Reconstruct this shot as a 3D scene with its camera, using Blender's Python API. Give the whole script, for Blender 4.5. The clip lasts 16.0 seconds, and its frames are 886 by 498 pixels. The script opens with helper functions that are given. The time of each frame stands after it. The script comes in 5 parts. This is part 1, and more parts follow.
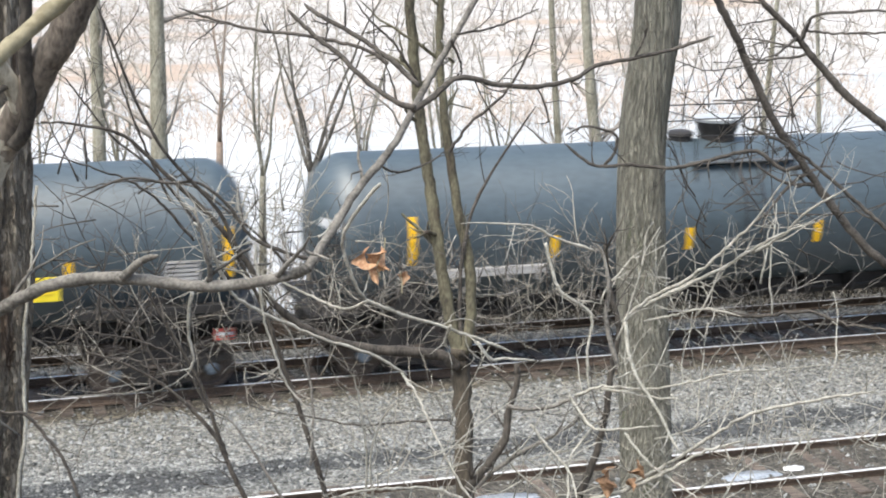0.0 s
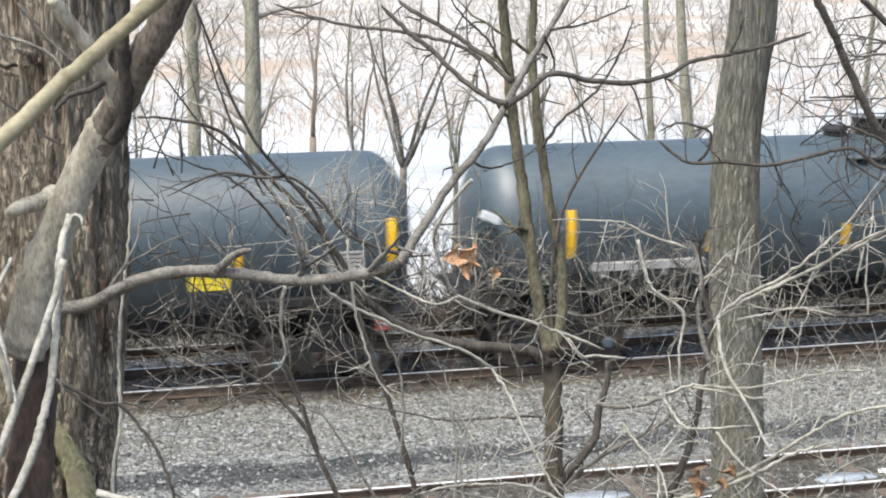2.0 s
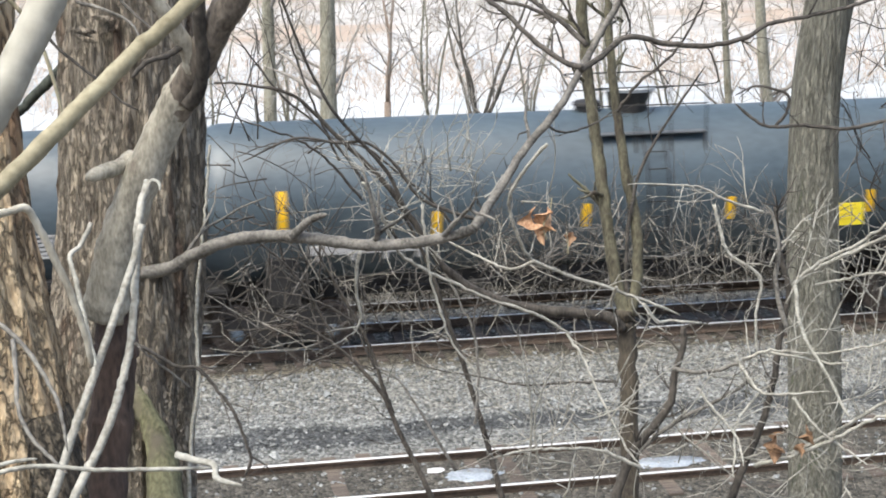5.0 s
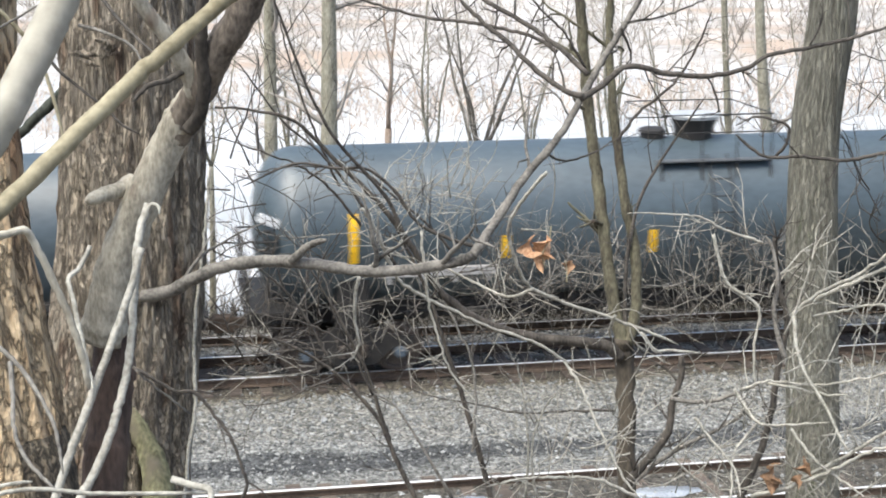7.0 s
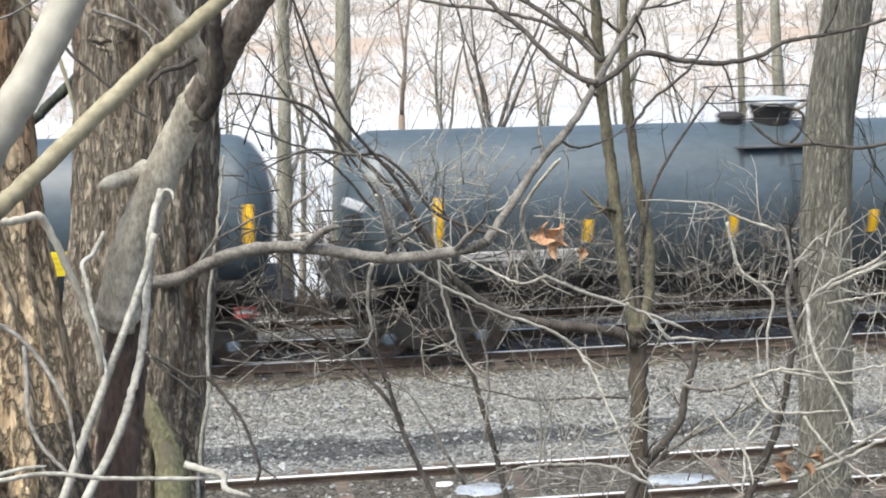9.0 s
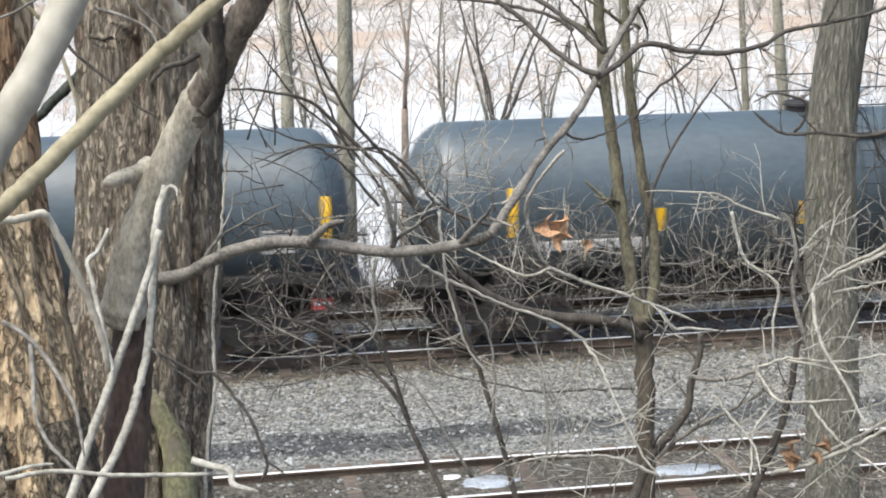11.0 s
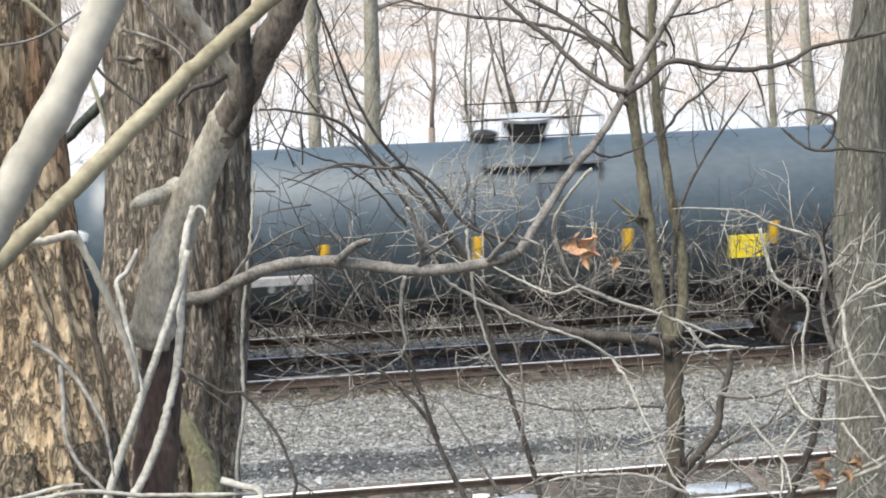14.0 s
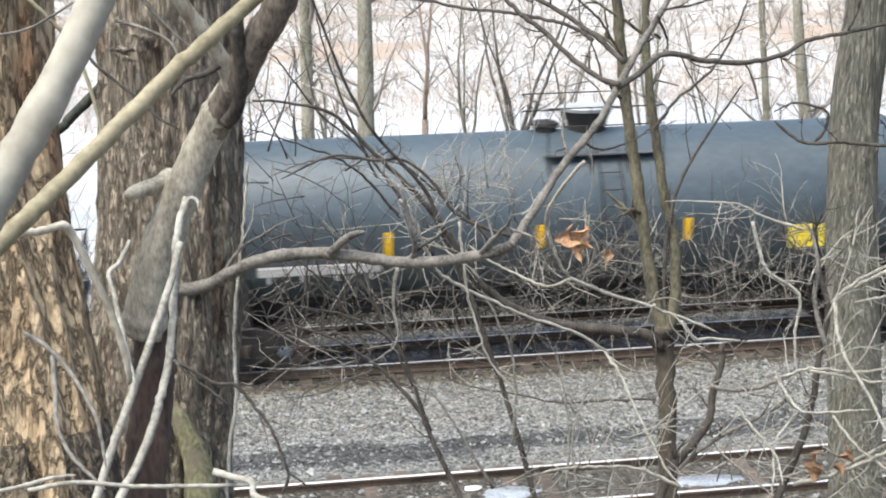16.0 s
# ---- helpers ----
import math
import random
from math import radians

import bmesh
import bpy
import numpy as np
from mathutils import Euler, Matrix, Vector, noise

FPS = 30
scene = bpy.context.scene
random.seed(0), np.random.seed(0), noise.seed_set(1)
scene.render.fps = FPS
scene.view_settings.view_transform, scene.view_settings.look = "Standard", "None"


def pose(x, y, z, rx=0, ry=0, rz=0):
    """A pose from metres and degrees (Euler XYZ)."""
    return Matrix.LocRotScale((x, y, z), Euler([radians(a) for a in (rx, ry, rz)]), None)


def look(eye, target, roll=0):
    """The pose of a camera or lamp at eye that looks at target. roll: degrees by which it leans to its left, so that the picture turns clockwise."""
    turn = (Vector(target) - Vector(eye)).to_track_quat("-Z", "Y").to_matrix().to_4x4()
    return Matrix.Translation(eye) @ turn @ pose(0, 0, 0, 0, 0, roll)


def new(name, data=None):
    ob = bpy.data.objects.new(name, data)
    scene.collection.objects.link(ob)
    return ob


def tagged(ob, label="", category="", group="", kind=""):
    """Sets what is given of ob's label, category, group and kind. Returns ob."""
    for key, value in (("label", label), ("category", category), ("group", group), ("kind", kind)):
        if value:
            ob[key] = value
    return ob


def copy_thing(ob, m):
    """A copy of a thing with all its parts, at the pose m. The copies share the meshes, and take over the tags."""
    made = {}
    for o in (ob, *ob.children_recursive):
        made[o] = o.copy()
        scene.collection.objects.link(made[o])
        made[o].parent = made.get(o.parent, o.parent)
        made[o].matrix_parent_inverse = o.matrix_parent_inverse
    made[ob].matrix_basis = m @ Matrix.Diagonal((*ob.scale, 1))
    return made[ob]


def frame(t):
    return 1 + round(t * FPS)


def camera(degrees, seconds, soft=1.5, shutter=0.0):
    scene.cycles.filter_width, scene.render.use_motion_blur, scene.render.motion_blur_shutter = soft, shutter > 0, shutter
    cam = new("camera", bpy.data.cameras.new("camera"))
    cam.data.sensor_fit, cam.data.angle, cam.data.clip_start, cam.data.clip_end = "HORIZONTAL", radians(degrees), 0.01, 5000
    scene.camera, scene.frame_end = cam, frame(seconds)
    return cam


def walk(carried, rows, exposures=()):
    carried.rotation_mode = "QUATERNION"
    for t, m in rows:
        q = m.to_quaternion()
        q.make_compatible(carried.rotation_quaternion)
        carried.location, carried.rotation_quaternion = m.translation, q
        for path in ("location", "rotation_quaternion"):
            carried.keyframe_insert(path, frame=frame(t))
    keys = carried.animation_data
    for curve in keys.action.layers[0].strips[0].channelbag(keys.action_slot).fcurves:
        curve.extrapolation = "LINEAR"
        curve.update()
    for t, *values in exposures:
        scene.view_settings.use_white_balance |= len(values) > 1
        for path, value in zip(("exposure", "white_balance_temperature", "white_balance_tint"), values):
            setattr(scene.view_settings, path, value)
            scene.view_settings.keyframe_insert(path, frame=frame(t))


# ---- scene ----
# ---------------------------------------------------------------- camera
EYE = 8.75                       # metres above the rail heads
cam = camera(31.0, 16.0, soft=1.9, shutter=0.35)
# seconds, pitch, roll, yaw: the camera turns on its stand
ROWS = [
    (0, -11.855, -0.212, -16.716),
    (0.5, -11.969, -0.579, -15.735),
    (1, -11.756, -0.467, -14.526),
    (1.5, -11.951, -0.298, -14.202),
    (2, -12.006, 0.018, -13.417),
    (2.5, -11.973, -0.114, -13.278),
    (3, -12.532, -0.295, -12.813),
    (3.5, -13.362, 0.473, -11.286),
    (6, -12.812, 0.523, -10.562),
    (6.5, -12.436, 0.287, -10.390),
    (7, -12.290, -0.000, -10.700),
    (7.5, -12.619, 0.132, -10.784),
    (8, -12.554, 0.100, -10.431),
    (8.5, -12.592, 0.139, -10.193),
    (9, -12.770, -0.065, -10.202),
    (9.5, -13.098, -0.076, -10.078),
    (12, -12.628, 1.085, -10.192),
    (12.5, -12.399, 1.086, -9.930),
    (13, -12.552, 1.068, -9.717),
    (13.5, -12.975, 1.151, -9.505),
    (14, -12.328, 1.172, -9.291),
    (14.5, -12.506, 1.323, -9.130),
    (15, -12.902, 1.268, -8.994),
    (15.5, -12.369, 1.102, -8.856),
    (16, -12.619, 0.930, -9.502),
]
EXPOSURES = [(0.0, 0.87), (2.5, 0.79), (3.5, 0.70), (6.0, 0.88), (9.5, 0.84), (12.0, 0.75), (13.5, 0.85), (16.0, 0.88)]
walk(cam, [(t, pose(0, 0, EYE, 90 + p, r, y)) for t, p, r, y in ROWS], EXPOSURES)

# ---------------------------------------------------------------- light
SUN_AZ, SUN_EL = radians(236), radians(64)   # compass-like: 0 is +y, clockwise
world = bpy.data.worlds.new("overcast_sky")
scene.world = world
world.use_nodes = True
wn = world.node_tree.nodes
sky = wn.new("ShaderNodeTexSky")
sky.sky_type = "NISHITA"
sky.sun_disc = False
sky.sun_elevation, sky.sun_rotation = SUN_EL, SUN_AZ
sky.air_density, sky.dust_density, sky.ozone_density = 1.0, 3.5, 0.6
world.node_tree.links.new(sky.outputs[0], wn["Background"].inputs[0])
wn["Background"].inputs[1].default_value = 0.145
sun_data = bpy.data.lights.new("sun", "SUN")
sun_data.energy, sun_data.angle, sun_data.color = 2.45, radians(42), (0.96, 0.945, 0.86)
sun = new("sun", sun_data)
sun_dir = Vector((math.sin(SUN_AZ) * math.cos(SUN_EL), math.cos(SUN_AZ) * math.cos(SUN_EL), math.sin(SUN_EL)))
sun.matrix_world = look(sun_dir * 50, (0, 0, 0))


# ---------------------------------------------------------------- materials
def material(name, low, high, scale=8.0, stretch=(1, 1, 1), rough=0.8, bump=0.3, grain=60.0, metallic=0.0, dist=0.01,
             third=None, third_at=0.62, piece=0.0, spec=0.5, plates=0.0, crack=0.25, flat=0.3, coat=0.0, deep=0.35):
    """Two colours mixed by a noise at two scales, a third colour in patches, bump from the fine scale."""
    m = bpy.data.materials.new(name)
    m.use_nodes = True
    nt = m.node_tree
    n, link = nt.nodes, nt.links.new
    b = n["Principled BSDF"]
    tc = n.new("ShaderNodeTexCoord")
    mp = n.new("ShaderNodeMapping")
    mp.inputs["Scale"].default_value = stretch
    link(tc.outputs["Object"], mp.inputs[0])
    big, fine_n = n.new("ShaderNodeTexNoise"), n.new("ShaderNodeTexNoise")
    big.inputs["Scale"].default_value, fine_n.inputs["Scale"].default_value = scale, grain
    big.inputs["Detail"].default_value, fine_n.inputs["Detail"].default_value = 4, 5
    for k in (big, fine_n):
        link(mp.outputs[0], k.inputs["Vector"])
    add = n.new("ShaderNodeMath")
    add.operation = "MULTIPLY_ADD"
    add.inputs[1].default_value, add.inputs[2].default_value = 0.5, 0.0
    link(fine_n.outputs[0], add.inputs[0])
    add2 = n.new("ShaderNodeMath")
    add2.operation = "MULTIPLY_ADD"
    add2.inputs[1].default_value = 0.5
    link(big.outputs[0], add2.inputs[0])
    link(add.outputs[0], add2.inputs[2])
    ramp = n.new("ShaderNodeValToRGB")
    ramp.color_ramp.elements[0].position, ramp.color_ramp.elements[1].position = 0.36, 0.64
    ramp.color_ramp.elements[0].color, ramp.color_ramp.elements[1].color = (*low, 1), (*high, 1)
    link(add2.outputs[0], ramp.inputs[0])
    colour = ramp.outputs[0]
    if third:
        patch = n.new("ShaderNodeTexNoise")
        patch.inputs["Scale"].default_value, patch.inputs["Detail"].default_value = scale * 0.45, 3
        link(mp.outputs[0], patch.inputs["Vector"])
        pr = n.new("ShaderNodeMapRange")
        pr.inputs[1].default_value, pr.inputs[2].default_value = third_at, third_at + 0.08
        link(patch.outputs[0], pr.inputs[0])
        mx = n.new("ShaderNodeMix")
        mx.data_type = "RGBA"
        link(pr.outputs[0], mx.inputs[0])
        link(colour, mx.inputs[6])
        mx.inputs[7].default_value = (*third, 1)
        colour = mx.outputs[2]
    if piece:
        info = n.new("ShaderNodeObjectInfo")
        hsv = n.new("ShaderNodeHueSaturation")
        vr = n.new("ShaderNodeMapRange")
        vr.inputs[3].default_value, vr.inputs[4].default_value = 1 - piece, 1 + piece
        link(info.outputs["Random"], vr.inputs[0])
        link(vr.outputs[0], hsv.inputs["Value"])
        link(colour, hsv.inputs["Color"])
        colour = hsv.outputs[0]
    height = fine_n.outputs[0]
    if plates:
        # bark plates parted by crevices, whose shade is put into the colour
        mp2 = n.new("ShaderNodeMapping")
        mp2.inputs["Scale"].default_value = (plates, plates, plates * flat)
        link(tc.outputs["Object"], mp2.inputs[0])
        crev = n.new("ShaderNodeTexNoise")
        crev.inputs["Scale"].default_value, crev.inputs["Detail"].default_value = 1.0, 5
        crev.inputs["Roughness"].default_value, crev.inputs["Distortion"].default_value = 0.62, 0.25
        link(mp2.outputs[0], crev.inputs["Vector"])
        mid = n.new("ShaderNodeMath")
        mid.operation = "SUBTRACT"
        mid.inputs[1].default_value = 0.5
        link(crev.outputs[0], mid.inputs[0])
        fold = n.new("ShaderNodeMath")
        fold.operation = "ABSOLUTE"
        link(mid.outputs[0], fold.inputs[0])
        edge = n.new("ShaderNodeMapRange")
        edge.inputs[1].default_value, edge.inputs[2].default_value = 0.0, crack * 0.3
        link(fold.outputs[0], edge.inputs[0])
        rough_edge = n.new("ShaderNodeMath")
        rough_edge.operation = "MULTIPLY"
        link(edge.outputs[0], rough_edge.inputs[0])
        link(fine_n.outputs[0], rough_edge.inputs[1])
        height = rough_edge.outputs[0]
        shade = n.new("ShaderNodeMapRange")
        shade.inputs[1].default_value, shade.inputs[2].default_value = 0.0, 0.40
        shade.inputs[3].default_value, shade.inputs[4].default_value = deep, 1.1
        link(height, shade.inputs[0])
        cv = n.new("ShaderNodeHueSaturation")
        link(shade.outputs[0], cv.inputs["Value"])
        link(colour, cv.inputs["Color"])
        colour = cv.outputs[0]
    b.inputs["Coat Weight"].default_value, b.inputs["Coat Roughness"].default_value = coat, 0.22
    link(colour, b.inputs["Base Color"])
    b.inputs["Roughness"].default_value, b.inputs["Metallic"].default_value = rough, metallic
    b.inputs["Specular IOR Level"].default_value = spec
    if bump:
        bp = n.new("ShaderNodeBump")
        bp.inputs["Strength"].default_value, bp.inputs["Distance"].default_value = bump, dist
        link(height, bp.inputs["Height"])
        link(bp.outputs[0], b.inputs["Normal"])
    return m


def islands(m, spread=0.35):
    """Varies a material from loose piece to loose piece of one mesh."""
    nt = m.node_tree
    b = nt.nodes["Principled BSDF"]
    src = b.inputs["Base Color"].links[0].from_socket
    g, v, h = nt.nodes.new("ShaderNodeNewGeometry"), nt.nodes.new("ShaderNodeMapRange"), nt.nodes.new("ShaderNodeHueSaturation")
    v.inputs[3].default_value, v.inputs[4].default_value = 1 - spread, 1 + spread
    nt.links.new(g.outputs["Random Per Island"], v.inputs[0])
    nt.links.new(v.outputs[0], h.inputs["Value"])
    nt.links.new(src, h.inputs["Color"])
    nt.links.new(h.outputs[0], b.inputs["Base Color"])
    return m


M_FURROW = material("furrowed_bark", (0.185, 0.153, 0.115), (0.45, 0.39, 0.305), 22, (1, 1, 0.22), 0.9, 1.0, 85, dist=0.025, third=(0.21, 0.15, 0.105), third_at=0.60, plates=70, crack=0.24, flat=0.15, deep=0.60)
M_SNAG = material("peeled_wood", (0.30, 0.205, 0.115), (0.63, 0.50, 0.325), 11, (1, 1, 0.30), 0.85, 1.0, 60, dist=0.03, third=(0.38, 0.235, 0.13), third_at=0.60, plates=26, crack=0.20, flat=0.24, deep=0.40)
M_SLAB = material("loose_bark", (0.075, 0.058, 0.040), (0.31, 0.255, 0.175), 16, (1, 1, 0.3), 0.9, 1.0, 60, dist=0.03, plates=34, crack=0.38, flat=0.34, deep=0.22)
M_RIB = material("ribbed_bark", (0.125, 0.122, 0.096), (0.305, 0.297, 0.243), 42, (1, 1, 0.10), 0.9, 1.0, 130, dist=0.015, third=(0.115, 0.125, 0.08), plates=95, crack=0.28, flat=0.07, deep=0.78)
M_GREY = material("smooth_grey_bark", (0.20, 0.184, 0.145), (0.54, 0.505, 0.41), 14, (1, 1, 0.45), 0.85, 0.6, 110, dist=0.005, third=(0.16, 0.115, 0.085), third_at=0.64)
M_BROWN = material("wet_brown_bark", (0.030, 0.020, 0.016), (0.13, 0.088, 0.068), 14, (1, 1, 0.3), 0.8, 0.9, 70, dist=0.01)
M_LIMB = material("stained_grey_bark", (0.050, 0.040, 0.032), (0.24, 0.205, 0.165), 11, (1, 1, 0.45), 0.85, 0.7, 90, dist=0.006, third=(0.05, 0.034, 0.027), third_at=0.52)
M_MOSSDARK = material("dark_mossy_bark", (0.018, 0.022, 0.018), (0.075, 0.085, 0.068), 14, (1, 1, 0.4), 0.9, 0.6, 80, dist=0.005)
M_DARKBARK = material("dark_bark", (0.022, 0.019, 0.016), (0.105, 0.092, 0.076), 16, (1, 1, 0.4), 0.9, 0.8, 90, dist=0.006)
M_SAPLING = material("sapling_bark", (0.028, 0.023, 0.017), (0.105, 0.088, 0.064), 16, (1, 1, 0.3), 0.9, 0.8, 90, dist=0.006)
M_MOSS = material("mossy_bark", (0.040, 0.034, 0.024), (0.165, 0.155, 0.10), 12, (1, 1, 0.4), 0.9, 0.6, 80, dist=0.006, third=(0.06, 0.046, 0.034))
M_MOSSGREEN = material("green_moss", (0.085, 0.082, 0.045), (0.30, 0.29, 0.165), 14, (1, 1, 0.5), 0.95, 0.8, 90, dist=0.006, third=(0.16, 0.14, 0.10), third_at=0.58)
M_PALE = material("pale_twig", (0.19, 0.182, 0.15), (0.48, 0.468, 0.41), 22, (1, 1, 1), 0.75, 0.3, 130, dist=0.002)
M_TAN = material("tan_twig", (0.19, 0.165, 0.10), (0.38, 0.345, 0.235), 7, (1, 1, 1), 0.75, 0.3, 100, dist=0.002, third=(0.24, 0.18, 0.105))
M_NEAR = material("pale_near_bark", (0.27, 0.255, 0.205), (0.46, 0.44, 0.37), 5, (1, 1, 1), 0.7, 0.25, 60, dist=0.002)
M_GREYTWIG = islands(material("grey_twig", (0.06, 0.055, 0.048), (0.235, 0.222, 0.195), 16, (1, 1, 1), 0.8, 0.4, 110, dist=0.003), 0.6)
M_DARKTWIG = material("dark_twig", (0.024, 0.021, 0.018), (0.115, 0.102, 0.086), 16, (1, 1, 1), 0.85, 0.4, 110, dist=0.003)
M_PALETWIG = islands(material("pale_fine_twig", (0.20, 0.185, 0.15), (0.42, 0.395, 0.335), 10, (1, 1, 1), 0.8, 0.0, 60))
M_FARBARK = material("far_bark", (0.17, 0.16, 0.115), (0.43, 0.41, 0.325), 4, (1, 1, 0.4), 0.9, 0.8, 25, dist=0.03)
# far twigs lightened: the haze of distance is put into their colour
M_FARTWIG = islands(material("hazed_far_twig", (0.30, 0.27, 0.235), (0.52, 0.48, 0.425), 3, (1, 1, 1), 0.9, 0.0, 20))
M_DARKFAR = material("dark_far_bark", (0.10, 0.09, 0.075), (0.27, 0.25, 0.21), 4, (1, 1, 0.4), 0.9, 0.8, 25, dist=0.03)
M_REDFAR = material("reddish_far_bark", (0.30, 0.225, 0.17), (0.52, 0.42, 0.34), 4, (1, 1, 0.4), 0.9, 0.8, 25, dist=0.03)
# tan reeds, paled in colour to stand for haze
M_REED = islands(material("hazed_dry_reed", (0.44, 0.35, 0.27), (0.64, 0.54, 0.45), 2, (1, 1, 1), 0.9, 0.0, 20))
# near-black brush: the shade below the cars is put into its colour
M_BRUSH = islands(material("shaded_dead_brush", (0.014, 0.012, 0.010), (0.07, 0.062, 0.052), 3, (1, 1, 1), 0.9, 0.0, 20), 0.7)
# paler copy of the brush, standing for highlights on its twigs
M_BRUSHPALE = islands(material("highlit_brush", (0.10, 0.09, 0.075), (0.27, 0.25, 0.215), 3, (1, 1, 1), 0.9, 0.0, 20), 0.5)
M_LEAFDARK = islands(material("brown_leaf", (0.13, 0.075, 0.04), (0.36, 0.215, 0.12), 30, (1, 1, 1), 0.7, 0.4, 120, dist=0.002), 0.25)
M_LEAF = islands(material("dry_leaf", (0.28, 0.14, 0.07), (0.60, 0.38, 0.22), 30, (1, 1, 1), 0.7, 0.4, 120, dist=0.002), 0.25)
M_ICE = material("snow_on_ice", (0.36, 0.385, 0.40), (0.56, 0.57, 0.57), 0.10, (0.35, 1, 1), 0.6, 0.3, 0.9, dist=0.1, third=(0.30, 0.335, 0.355), third_at=0.57)
M_LAND = material("winter_ground", (0.055, 0.045, 0.034), (0.17, 0.145, 0.11), 1.2, (1, 1, 1), 0.95, 0.8, 14, dist=0.05)
M_FARLAND = material("snowy_bank", (0.33, 0.315, 0.295), (0.56, 0.555, 0.545), 0.30, (0.4, 1, 1), 0.9, 0.4, 2.2, dist=0.1, third=(0.40, 0.325, 0.265), third_at=0.54)
M_STONE = islands(material("ballast_stone", (0.060, 0.063, 0.060), (0.335, 0.345, 0.335), 6, (1, 1, 1), 0.9, 0.4, 60, dist=0.004), 0.5)
M_TIE = material("creosoted_wood", (0.05, 0.04, 0.033), (0.16, 0.13, 0.105), 5, (0.3, 3, 3), 0.9, 0.8, 30, dist=0.01, piece=0.3)
M_RAILHEAD = material("polished_rail", (0.68, 0.68, 0.67), (0.84, 0.84, 0.83), 2, (0.1, 1, 1), 0.40, 0.03, 40, metallic=0.35, dist=0.001)
M_DULLRAIL = material("dull_rail", (0.20, 0.19, 0.18), (0.42, 0.41, 0.40), 3, (0.1, 1, 1), 0.5, 0.05, 40, metallic=0.3, dist=0.001)
M_RUST = material("rusty_steel", (0.045, 0.033, 0.024), (0.15, 0.108, 0.078), 4, (0.3, 1, 1), 0.85, 0.4, 50, dist=0.003)
M_TANK = material("black_tank_paint", (0.034, 0.054, 0.066), (0.062, 0.090, 0.107), 0.7, (0.6, 1, 1), 0.49, 0.03, 9, dist=0.006, spec=1.0)
M_STEEL = material("grimy_black_steel", (0.010, 0.010, 0.010), (0.034, 0.031, 0.028), 4, (1, 1, 1), 0.6, 0.2, 40, dist=0.004)
M_GRATING = material("grey_grating", (0.06, 0.066, 0.07), (0.13, 0.14, 0.145), 4, (1, 1, 1), 0.6, 0.2, 40, dist=0.004)
# pale colour stands for the reflection on the lid's top
M_LID = material("pale_reflection_lid", (0.30, 0.32, 0.33), (0.50, 0.52, 0.53), 5, (1, 1, 1), 0.35, 0.1, 30, dist=0.003)
M_PALESTEEL = material("pale_grey_steel", (0.25, 0.245, 0.235), (0.46, 0.455, 0.44), 3, (1, 1, 1), 0.8, 0.2, 30, dist=0.004)
M_WHEEL = material("wheel_steel", (0.06, 0.05, 0.042), (0.17, 0.14, 0.12), 5, (1, 1, 1), 0.6, 0.2, 40, metallic=0.5, dist=0.003)
M_CAP = material("blue_bearing_cap", (0.07, 0.09, 0.11), (0.14, 0.18, 0.22), 9, (1, 1, 1), 0.5, 0.1, 40, dist=0.002)
M_YELLOW = material("yellow_reflector", (0.84, 0.46, 0.01), (0.92, 0.55, 0.02), 6, (1, 1, 1), 0.45, 0.05, 60, dist=0.001)
M_PLACARD = material("yellow_placard", (0.80, 0.62, 0.02), (0.90, 0.74, 0.05), 6, (1, 1, 1), 0.5, 0.05, 60, dist=0.001)
M_MARK = material("dull_brown_print", (0.70, 0.52, 0.02), (0.80, 0.61, 0.04), 9, (1, 1, 1), 0.6, 0.0, 60)
M_WET = material("wet_ice", (0.22, 0.25, 0.28), (0.42, 0.46, 0.50), 3, (1, 1, 1), 0.15, 0.1, 20, dist=0.005)
M_WHITE = material("white_paint", (0.62, 0.64, 0.64), (0.80, 0.80, 0.79), 5, (1, 1, 1), 0.6, 0.1, 40, dist=0.002)
M_RED = material("red_paint", (0.45, 0.06, 0.05), (0.62, 0.12, 0.10), 6, (1, 1, 1), 0.6, 0.1, 40, dist=0.002)


